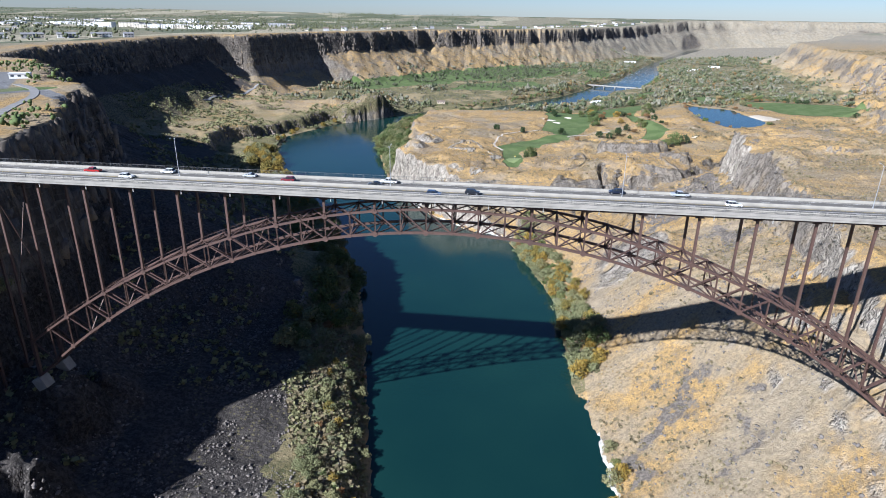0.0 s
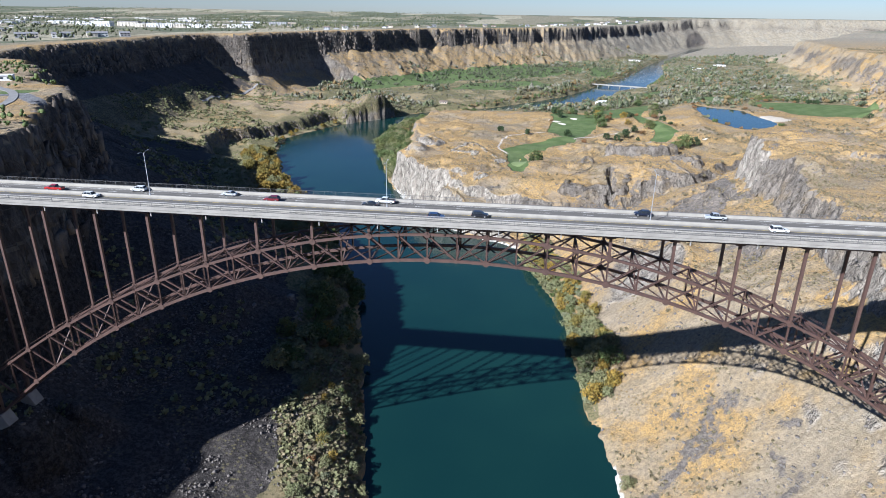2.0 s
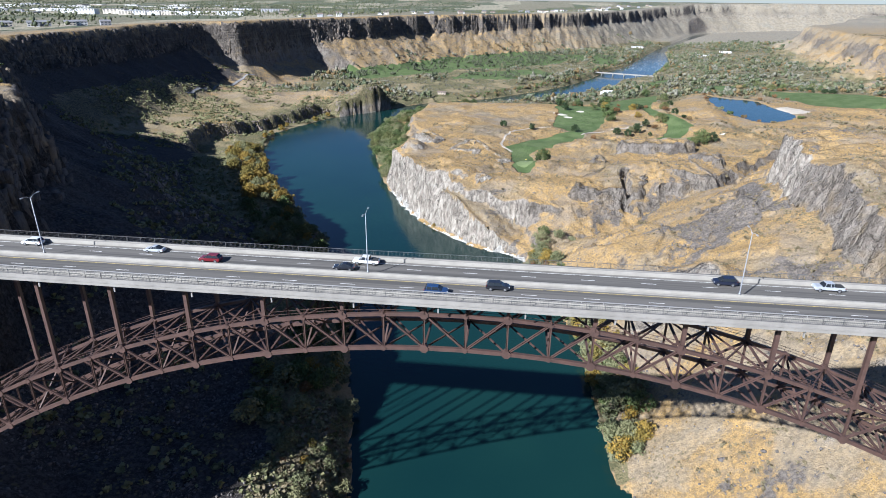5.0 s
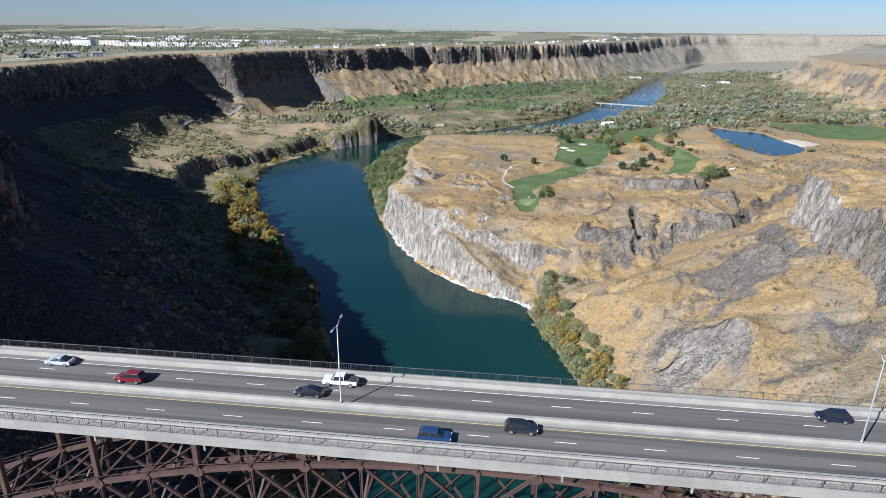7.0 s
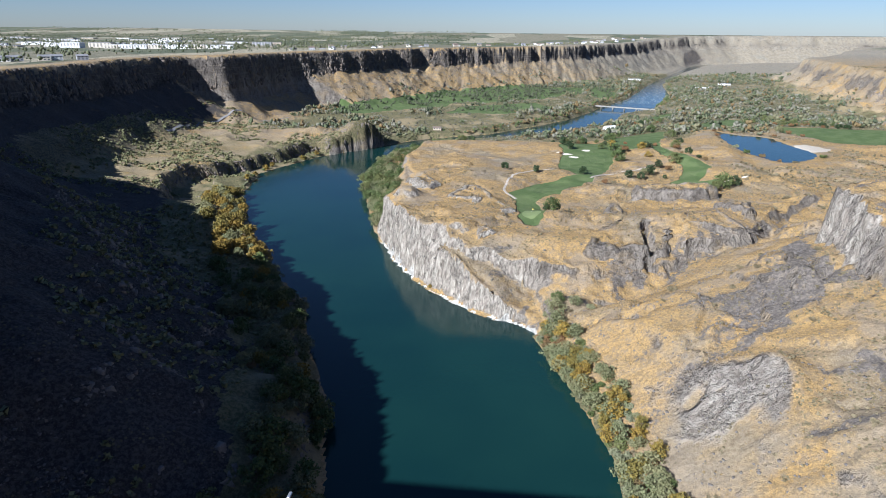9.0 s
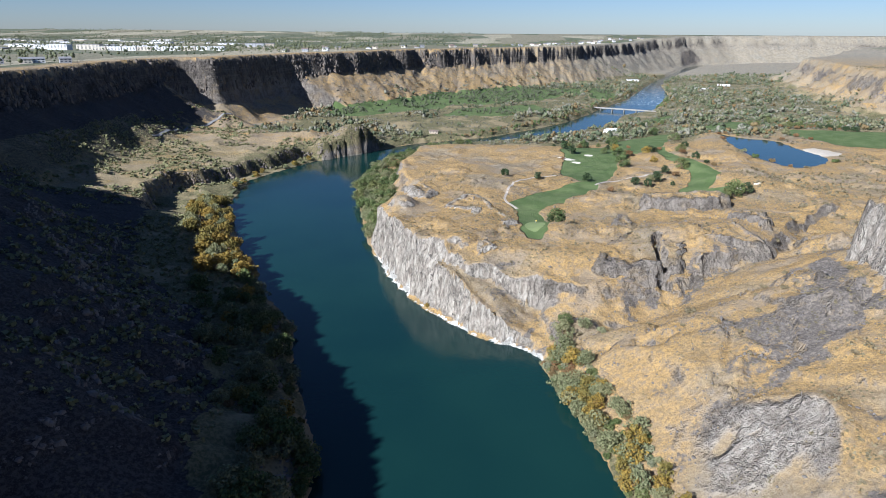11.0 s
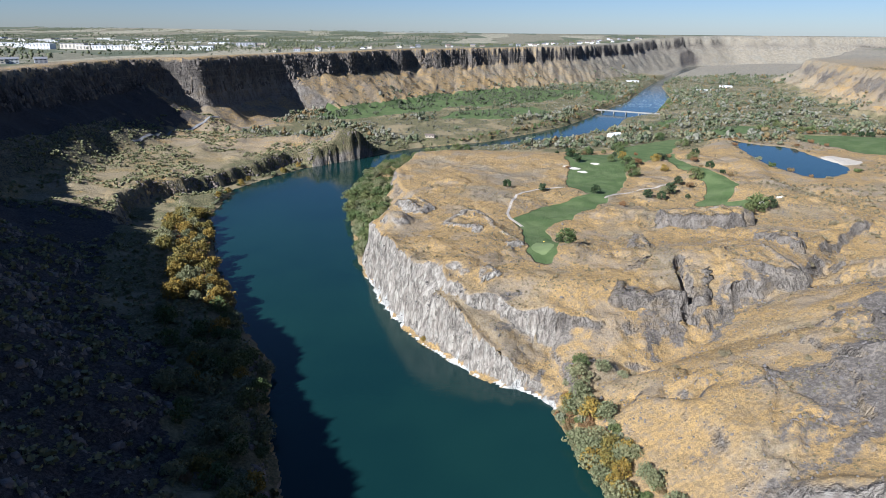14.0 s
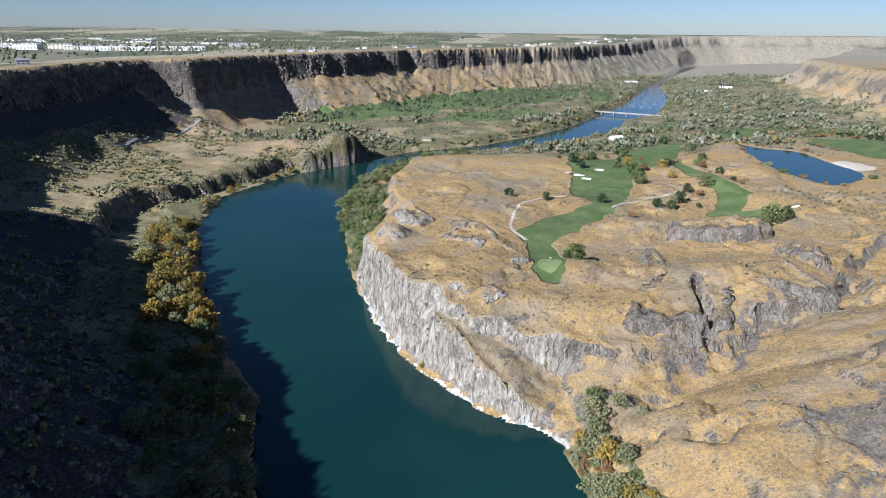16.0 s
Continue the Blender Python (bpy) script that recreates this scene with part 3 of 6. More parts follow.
    m["brush"] = (1 - 0.85 * ramp(y, 2900, 3300)) * np.clip(woods * 0.9 * (ur > 40) * (1 - ramp(h, 30, 44)) + (on_l & (dl < 45 + 14 * n14 + (-8) * (1 - ramp(y, 90, 130)) + 40 * ramp(y, 300, 420) * (1 - ramp(y, 640, 720)))) * 0.9 + (on_r & (dr < 7)) * (y < 335) * (y > 96) * 0.6 + (on_r & (dr < 3)) * (y < 335) * (y > 96) + on_l * mid_l * 0.52 * (ul > 60) * (1 - 0.6 * ramp(y, 900, 1000)) + on_r * 0.3 * ramp(y, 420, 600) * (x > 250) * (ur > 0) * (1 - ramp(y, 1150, 1300)), 0, 1)
    m["rocky"] = on_l * (1 - ramp(crag, 6, 12)) + on_r * np.clip(rocky + 1.2 * np.exp(-((x - 102) ** 2 + (y - 214) ** 2) / 420) * ramp(n14, -0.5, 0.1), 0, 1.3)
    # right of the river beyond y 1050 the grey stands in for haze
    m["ash"] = np.clip(on_r * (1 - 0.8 * ramp(y, 120, 240) - 0.2 * ramp(y, 300, 420)) + 0.85 * on_r * ramp(y, 1050, 1300) + on_l * (0.9 - 0.6 * ramp(y, 1100, 1250)), 0, 1)
    m["cap"] = on_l * ramp(h, 84, 92) * ramp(ul, -2, 3)
    turf = np.zeros_like(h)
    for poly in TURF:
        turf = np.maximum(turf, 1 - ramp(signed(x, y, poly) + 4 * n14 + np.where(y > 1120, 34 * np.maximum(fbm(x, y, 110, 3, 29), 0) * 2.2, 0), -2, 4))
    m["turf"] = turf * (h > 1.0) * ((y < 1100) | (h < 30))
    m["field"] = np.clip(on_l * ramp(-ul, 30, 70) + on_r * ramp(-ur, 40, 90) * ramp(y, 2600, 3200), 0, 1) * ramp(h, 118, 132)
    m["path"] = 1 - ramp(signed(x, y, BEACH) + 3 * n14, -1, 4)
    tar = np.full(np.shape(h), 1e9)
    for line in ROADS:
        tar = np.minimum(tar, far_from(x, y, line))
    m["tar"] = np.maximum(1 - ramp(tar, 3.5, 6.5), 1 - ramp(signed(x, y, CAR_PARK), -1, 3))
    return h, m


FAIRWAY_NEAR = [(-4, 548), (9, 571), (25, 597), (45, 619), (72, 646), (93, 644), (69, 599), (39, 550), (20, 526), (25, 509), (28, 484), (27, 460), (20, 445), (13, 448), (7, 469), (6, 501), (3, 526)]
FAIRWAY_MID = [(72, 646), (56, 671), (59, 739), (68, 777), (65, 827), (76, 886), (119, 927), (143, 942), (174, 1026), (216, 1066), (259, 1102), (305, 1143), (300, 1110), (257, 1047),
               (224, 940), (205, 905), (170, 842), (134, 786), (116, 704), (93, 644)]
FAIRWAY_SIDE = [(216, 918), (210, 845), (213, 754), (227, 684), (198, 634), (171, 627), (194, 669), (202, 706), (195, 815), (195, 862)]
TEE = [(197, 611), (229, 619), (225, 644), (199, 636)]
TURF = [FAIRWAY_NEAR, FAIRWAY_MID, FAIRWAY_SIDE, TEE,
        [(-450, 1300), (-420, 1500), (-380, 1664), (-219, 1794), (7, 2084), (230, 2134), (200, 1924), (60, 1724), (-90, 1584), (-223, 1454), (-333, 1324)],
        [(-163, 1354), (-3, 1424), (107, 1584), (57, 1644), (-123, 1504)]]
TURF += [[(255, 1286), (319, 1426), (372, 1478), (339, 1396), (272, 1270)],
         [(322, 1154), (366, 1250), (450, 1323), (522, 1330), (493, 1277), (404, 1170), (351, 1119)],
         [(535, 1309), (575, 1287), (590, 1174), (620, 1123), (640, 1000), (560, 900), (473, 930), (448, 983), (431, 1015), (476, 1131)],
         [(230, 1907), (270, 2227), (335, 2174), (311, 1943), (252, 1846)],
         [(-330, 172), (-296, 192), (-306, 214), (-345, 205)]]
ROADS = [
    [(-264, 164), (-302, 194), (-332, 153), (-301, 92), (-320, 20), (-420, -20)],
]
CAR_PARK = [(-332, 199), (-408, 307), (-523, 307), (-522, 184), (-401, 133)]
BEACH = [(398, 880), (418, 890), (440, 862), (424, 838), (404, 830), (401, 850)]


def spread(lo, hi, fine_lo, fine_hi, step, growth):
    out, v = [], fine_lo
    while v < fine_hi:
        out.append(v)
        v += step
    while v < hi:
        out.append(v)
        v += step + growth * (v - fine_hi)
    out.append(hi)
    v, head = fine_lo, []
    while v > lo:
        v -= step + growth * (fine_lo - v)
        head.append(max(v, lo))
    return np.array(head[::-1] + out)


GX = spread(-4700, 4300, -170, 240, 2.0, 0.0155)
GY = spread(-700, 4790, -60, 600, 2.0, 0.0088)
XX, YY = np.meshgrid(GX, GY)
HH, MASKS = land(XX, YY)


def ground_z(x, y):
    """The height of the finished sheet at a place."""
    i = int(np.clip(np.searchsorted(GX, x) - 1, 0, len(GX) - 2))
    j = int(np.clip(np.searchsorted(GY, y) - 1, 0, len(GY) - 2))
    a, b = (x - GX[i]) / (GX[i + 1] - GX[i]), (y - GY[j]) / (GY[j + 1] - GY[j])
    return float((HH[j, i] * (1 - a) + HH[j, i + 1] * a) * (1 - b) + (HH[j + 1, i] * (1 - a) + HH[j + 1, i + 1] * a) * b)


def mesh_of(name, co, quads, mats, masks=None, smooth=False, tris=False):
    """A mesh from arrays of corners and faces."""
    me = bpy.data.meshes.new(name)
    k = 3 if tris else 4
    me.vertices.add(len(co))
    me.vertices.foreach_set("co", np.asarray(co, np.float32).ravel())
    me.loops.add(len(quads) * k)
    me.loops.foreach_set("vertex_index", np.asarray(quads, np.int32).ravel())
    me.polygons.add(len(quads))
    me.polygons.foreach_set("loop_start", np.arange(0, len(quads) * k, k, dtype=np.int32))
    if smooth:
        me.polygons.foreach_set("use_smooth", np.ones(len(quads), bool))
    for mat in mats:
        me.materials.append(mat)
    for key, val in (masks or {}).items():
        me.attributes.new(key, "FLOAT", "POINT").data.foreach_set("value", np.asarray(val, np.float32).ravel())
    me.update(calc_edges=True)
    return me


def grid_faces(nx, ny):
    i = np.arange(nx - 1)[None, :] + np.arange(ny - 1)[:, None] * nx
    return np.stack([i, i + 1, i + 1 + nx, i + nx], -1).reshape(-1, 4)


co = np.stack([XX, YY, HH], -1).reshape(-1, 3)
# push rough faces sideways so that cliffs are not smooth curtains
gy, gx = np.gradient(HH)
sx, sy = gx / np.gradient(XX, axis=1), gy / np.gradient(YY, axis=0)
steepness = np.clip(np.hypot(sx, sy) - 0.7, 0, 1.2)
wx_, wy_ = XX + 3 * fbm(XX, YY, 9, 2, 23), YY + 3 * fbm(XX, YY, 9, 2, 26)
block_x = np.round(vnoise(wx_ / 6.5, wy_ / 6.5, 27) * 4) / 2 - 1 + 0.5 * fbm(XX + HH * 0.5, YY + HH * 0.3, 7, 2, 21, 0.6)
block_y = np.round(vnoise(wx_ / 6.5, wy_ / 6.5, 28) * 4) / 2 - 1 + 0.5 * fbm(XX + HH * 0.3, YY + HH * 0.5, 7, 2, 22, 0.6)
co[:, 0] += (steepness * 2.4 * block_x).ravel()
co[:, 1] += (steepness * 2.4 * block_y).ravel()
ground = new("ground", mesh_of("ground", co, grid_faces(len(GX), len(GY)), [M_GROUND], MASKS))
tagged(ground, "dry grass and grey basalt of a river canyon and its rims", "ground", kind="structure")

# water: the river and the pond
wx, wy = spread(-420, 2300, -300, 200, 12, 0.05), spread(-700, 4350, -60, 600, 14, 0.012)
WX, WY = np.meshgrid(wx, wy)
riffle = np.clip(ramp(WY, 1720, 1900) * (1 - ramp(WY, 2450, 2600)) * 1.0 + ramp(WY, 3200, 3350) * 0.8 * (1 - ramp(WY, 3600, 3700)), 0, 1)
river = new("water", mesh_of("water", np.stack([WX, WY, WX * 0], -1).reshape(-1, 3), grid_faces(len(wx), len(wy)), [M_WATER], {"riffle": riffle}))
tagged(river, "calm dark teal river with white riffles far upstream", "river", kind="structure")
bm = bmesh.new()
mid = (352, 874)
bm.faces.new([bm.verts.new((mid[0] + (p[0] - mid[0]) * 1.16, mid[1] + (p[1] - mid[1]) * 1.08, POND_Z)) for p in POND])
me = bpy.data.meshes.new("pond")
bm.normal_update()
if bm.faces[:][0].normal.z < 0:
    bmesh.ops.reverse_faces(bm, faces=bm.faces[:])
bm.to_mesh(me)
me.materials.append(M_WATER)
tagged(new("water", me), "small blue pond among dry hills and turf", "pond", kind="structure")

M_YELLOW = plain("worn_yellow_paint", (0.55, 0.40, 0.10), (0.40, 0.32, 0.14), 0.8, 0, 2.0, 8.0)

# ---- building helpers ----


def empty(name, m=None, parent=None):
    ob = new(name)
    if m is not None:
        ob.matrix_basis = m
    ob.parent = parent
    return ob


def part(name, bm, material, parent, label="", smooth=False, m=None):
    """Links a bmesh as one mesh object under a thing or under a part."""
    me = bpy.data.meshes.new(name)
    bm.normal_update()
    bm.to_mesh(me)
    bm.free()
    if smooth:
        me.polygons.foreach_set("use_smooth", np.ones(len(me.polygons), bool))
    for mat in material if isinstance(material, (list, tuple)) else (material,):
        me.materials.append(mat)
    ob = new(name, me)
    ob.parent = parent
    if m is not None:
        ob.matrix_basis = m
    return tagged(ob, label)


def share(name, me, parent, m, label=""):
    ob = new(name, me)
    ob.parent = parent
    ob.matrix_basis = m
    return tagged(ob, label)


def add_box(bm, x0, x1, y0, y1, z0, z1, mat=0):
    v = [bm.verts.new(p) for p in ((x0, y0, z0), (x1, y0, z0), (x1, y1, z0), (x0, y1, z0), (x0, y0, z1), (x1, y0, z1), (x1, y1, z1), (x0, y1, z1))]
    for q in ((3, 2, 1, 0), (4, 5, 6, 7), (0, 1, 5, 4), (1, 2, 6, 5), (2, 3, 7, 6), (3, 0, 4, 7)):
        bm.faces.new([v[i] for i in q]).material_index = mat
    return v


def box_mesh(name, mat, x=0.5, y=0.5, z=0.5, cut=0.0):
    bm = bmesh.new()
    add_box(bm, -x, x, -y, y, -z, z)
    if cut:
        bmesh.ops.bevel(bm, geom=bm.edges[:], offset=cut, segments=1, affect="EDGES")
    me = bpy.data.meshes.new(name)
    bm.normal_update()
    bm.to_mesh(me)
    bm.free()
    me.materials.append(mat)
    return me


def flanged(name, mat):
    """A unit beam along x with an I-shaped section."""
    pts = [(-0.5, -0.5), (0.5, -0.5), (0.5, -0.36), (0.16, -0.36), (0.16, 0.36), (0.5, 0.36), (0.5, 0.5), (-0.5, 0.5), (-0.5, 0.36), (-0.16, 0.36), (-0.16, -0.36), (-0.5, -0.36)]
    bm = bmesh.new()
    a = [bm.verts.new((-0.5, p, q)) for p, q in pts]
    b = [bm.verts.new((0.5, p, q)) for p, q in pts]
    for i in range(12):
        bm.faces.new((a[i], a[(i + 1) % 12], b[(i + 1) % 12], b[i]))
    bm.faces.new(a[::-1])
    bm.faces.new(b)
    bmesh.ops.recalc_face_normals(bm, faces=bm.faces[:])
    me = bpy.data.meshes.new(name)
    bm.to_mesh(me)
    bm.free()
    me.materials.append(mat)
    return me


def between(p, q, w, h, trim=0.0):
    """The pose that lays a unit beam along x from p to q."""
    p, q = Vector(p), Vector(q)
    d = q - p
    side = Vector((0, 0, 1)).cross(d)
    if side.length < 1e-4 * d.length:
        side = Vector((0, 1, 0))
    side.normalize()
    up = d.normalized().cross(side)
    m = Matrix((d.normalized(), side, up)).transposed().to_4x4()
    return Matrix.Translation((p + q) / 2) @ m @ Matrix.Diagonal((d.length - 2 * trim, w, h, 1))


# ---- the steel arch bridge ----
YC, HALF = -2.7, 9.9
DECK_Z = 139.0
BAY = 16.82
RIBS = (YC - 6.25, YC + 6.25)
X_END = 9.5 * BAY
DECK_END = 242.0
ME_BEAM = box_mesh("beam", M_STEEL)
ME_IBEAM = flanged("ibeam", M_STEEL)
ME_DARK = flanged("dark_ibeam", M_STEEL_DARK)
ME_POST = box_mesh("post", M_RAIL)
M_FENCE = plain("dark_railing_steel", (0.16, 0.155, 0.15), (0.11, 0.108, 0.105), 0.55, 0.5, 1.0, 9.0)
ME_FENCE = box_mesh("fence_bar", M_FENCE)


def top_z(x):
    return 134.4 - 0.00238 * x * x


def low_z(x):
    return 126.6 - 0.00238 * x * x - 1.1e-8 * x ** 4


bridge = tagged(empty("arch_bridge", pose(0, YC, 0)), "long brown steel truss arch bridge carrying a four-lane road", "bridge", kind="structure")
O = Vector((0, YC, 0))


def steel(name, p, q, w, h, parent, me=None, trim=0.0):
    return share(name, me or ME_BEAM, parent, between(Vector(p) - O, Vector(q) - O, w, h, trim))


NODES = [(k - 19) * BAY / 2 for k in range(39)]
gus = bmesh.new()
ring = [gus.verts.new((math.cos(a) * 1.0, 0.5 * s, math.sin(a) * 1.0)) for s in (-1, 1) for a in [radians(22.5 + 45 * i) for i in range(8)]]
gus.faces.new(ring[:8])
gus.faces.new(ring[8:][::-1])
for i in range(8):
    gus.faces.new((ring[i], ring[8 + i], ring[8 + (i + 1) % 8], ring[(i + 1) % 8]))
bmesh.ops.recalc_face_normals(gus, faces=gus.faces[:])
ME_GUSSET = bpy.data.meshes.new("gusset_plate")
gus.to_mesh(ME_GUSSET)
gus.free()
ME_GUSSET.materials.append(M_STEEL)

for yr in RIBS:
    rib = empty("arch_rib", pose(0, yr - YC, 0), bridge)
    back = Vector((0, yr, 0))

    def rib_beam(name, p, q, w, h, me=None):
        return share(name, me or ME_BEAM, rib, between(Vector(p) - back, Vector(q) - back, w, h))

    for i, (a, b) in enumerate(zip(NODES, NODES[1:])):
        rib_beam("top_chord", (a, yr, top_z(a)), (b, yr, top_z(b)), 0.7, 0.72)
        rib_beam("bottom_chord", (a, yr, low_z(a)), (b, yr, low_z(b)), 0.75, 0.82)
        if i < 19:
            rib_beam("diagonal", (a, yr, top_z(a)), (b, yr, low_z(b)), 0.45, 0.42, ME_IBEAM)
        else:
            rib_beam("diagonal", (b, yr, top_z(b)), (a, yr, low_z(a)), 0.45, 0.42, ME_IBEAM)
    for i, a in enumerate(NODES):
        rib_beam("upright", (a, yr, low_z(a)), (a, yr, top_z(a)), 0.42, 0.42, ME_IBEAM)
        s = 0.95 if i % 2 == 0 else 0.55
        for z in (top_z(a), low_z(a)):
            share("gusset_plate", ME_GUSSET, rib, Matrix.Translation((a, 0, z)) @ Matrix.Diagonal((s, 1.06, s, 1)))
    # catwalk and its rail along the upper chord
    for a, b in zip(NODES[::2], NODES[2::2]):
        for dy in (-0.75, 0.75):
            rib_beam("catwalk_rail", (a, yr + dy, top_z(a) + 1.5), (b, yr + dy, top_z(b) + 1.5), 0.07, 0.07)
    for a in NODES:
        for dy in (-0.75, 0.75):
            rib_beam("rail_post", (a, yr + dy, top_z(a) + 0.3), (a, yr + dy, top_z(a) + 1.5), 0.08, 0.08)
    # columns up to the deck
    for k in range(20):
        x = (k - 9.5) * BAY
        if 137.1 - top_z(x) > 0.8:
            rib_beam("column", (x, yr, top_z(x)), (x, yr, 136.6), 0.82, 0.74)
    # pin and footing at each end
    for sgn in (-1, 1):
        x = sgn * X_END
        rib_beam("end_post", (x, yr, low_z(x) - 1.0), (x, yr, top_z(x)), 1.2, 1.1)

# bracing between the ribs
bracing = empty("bracing", pose(0, 0, 0), bridge)
for i, a in enumerate(NODES):
    for f in (top_z, low_z):
        steel("strut", (a, RIBS[0], f(a)), (a, RIBS[1], f(a)), 0.42, 0.42, bracing, ME_IBEAM)
    if i % 2 == 1:
        steel("sway_brace", (a, RIBS[0], top_z(a)), (a, RIBS[1], low_z(a)), 0.34, 0.34, bracing, ME_IBEAM)
        steel("sway_brace", (a, RIBS[1], top_z(a)), (a, RIBS[0], low_z(a)), 0.34, 0.34, bracing, ME_IBEAM)
for a, b in zip(NODES, NODES[1:]):
    for f in (top_z, low_z):
        mid = (0.5 * (a + b), YC, 0.5 * (f(a) + f(b)))
        for x, y in ((a, RIBS[0]), (a, RIBS[1]), (b, RIBS[0]), (b, RIBS[1])):
            steel("lateral_brace", (x, y, f(x)), mid, 0.30, 0.30, bracing, ME_IBEAM)

# approach columns beyond the arch, and their footings
approach = empty("approach", pose(0, 0, 0), bridge)
for sgn in (-1, 1):
    for k in (1, 2, 3, 4):
        x = sgn * (X_END + k * BAY)
        for y in RIBS:
            z = ground_z(x, y)
            if z < 134:
                steel("column", (x, y, z - 0.5), (x, y, 136.6), 0.95, 0.85, approach)
                share("footing", ME_BEAM, approach, Matrix.Translation((x, y - YC, z)) @ Matrix.Diagonal((2.6, 2.6, 2.0, 1)))
    # cross rods between the tall end columns
    x = sgn * X_END
    steel("cross_rod", (x, RIBS[0], 130), (x, RIBS[1], 95), 0.18, 0.18, approach)
    steel("cross_rod", (x, RIBS[1], 130), (x, RIBS[0], 95), 0.18, 0.18, approach)
for sgn in (-1, 1):
    for y in RIBS:
        x = sgn * X_END
        bmf = bmesh.new()
        add_box(bmf, -2.3, 2.3, -2.2, 2.2, -5.0, 0.0)
        bmesh.ops.bevel(bmf, geom=bmf.edges[:], offset=0.15, segments=1, affect="EDGES")
        part("skewback", bmf, M_CONC, approach, "pale concrete arch footing", m=pose(x + sgn * 1.0, y - YC, low_z(x) - 0.6, 0, sgn * 28, 0))

# the deck: girders, floor beams, slab, roadways, walks, barrier and rails
deck = empty("deck", pose(0, 0, 0), bridge)
for dy in (-8.0, -5.2, -2.6, 0, 2.6, 5.2, 8.0):
    n = 28
    for i in range(n):
        a, b = -DECK_END + i * 2 * DECK_END / n, -DECK_END + (i + 1) * 2 * DECK_END / n
        share("girder", ME_DARK, deck, between((a, dy, 137.45), (b, dy, 137.45), 0.45, 1.15))
for k in range(-4, 24):
    x = (k - 9.5) * BAY
    share("cap_beam", ME_DARK, deck, between((x, -7.6, 136.85), (x, 7.6, 136.85), 0.8, 0.75))
    for y in RIBS:
        share("bracket", ME_DARK, deck, between((x - 1.3, y - YC, 136.3), (x + 1.3, y - YC, 136.3), 0.8, 0.6))
bms = bmesh.new()
add_box(bms, -DECK_END, DECK_END, -HALF, HALF, 138.05, 138.7)
part("slab", bms, M_CONC, deck, "pale concrete deck slab")
for y0, y1 in ((-7.9, -0.75), (0.75, 7.9)):
    bmr = bmesh.new()
    add_box(bmr, -DECK_END - 30, DECK_END + 30, y0, y1, 138.705, DECK_Z)
    part("roadway", bmr, M_TAR, deck, "grey worn asphalt roadway")
    for off in ((0.55, 6.30) if y0 < 0 else (5.95,)):
        bml = bmesh.new()
        add_box(bml, -DECK_END - 30, DECK_END + 30, y0 + off, y0 + off + 0.12, DECK_Z - 0.02, DECK_Z + 0.008)
        part("edge_line", bml, M_YELLOW if -2 < y0 + off < 0 else M_LINE, deck)
me_dash = box_mesh("lane_dash", M_LINE)
for y in (-4.35, 4.35):
    for i in range(-20, 21):
        share("lane_dash", me_dash, deck, Matrix.Translation((i * 12.2, y, DECK_Z)) @ Matrix.Diagonal((3.05, 0.13, 0.016, 1)))


def barrier(name, y, wide, foot, tall, z0):
    prof = [(-foot, 0), (foot, 0), (wide * 0.7, 0.3), (wide * 0.5, tall), (-wide * 0.5, tall), (-wide * 0.7, 0.3)]
    bmb = bmesh.new()
    xs = np.linspace(-DECK_END - 30, DECK_END + 30, 60)
    rows = [[bmb.verts.new((x, y + p, z0 + q)) for p, q in prof] for x in xs]
    for r, s in zip(rows, rows[1:]):
        for i in range(6):
            bmb.faces.new((r[i], r[(i + 1) % 6], s[(i + 1) % 6], s[i]))
    bmb.faces.new(rows[0])
    bmb.faces.new(rows[-1][::-1])
    bmesh.ops.recalc_face_normals(bmb, faces=bmb.faces[:])
    return part(name, bmb, M_BARRIER, deck, "pale concrete road barrier")


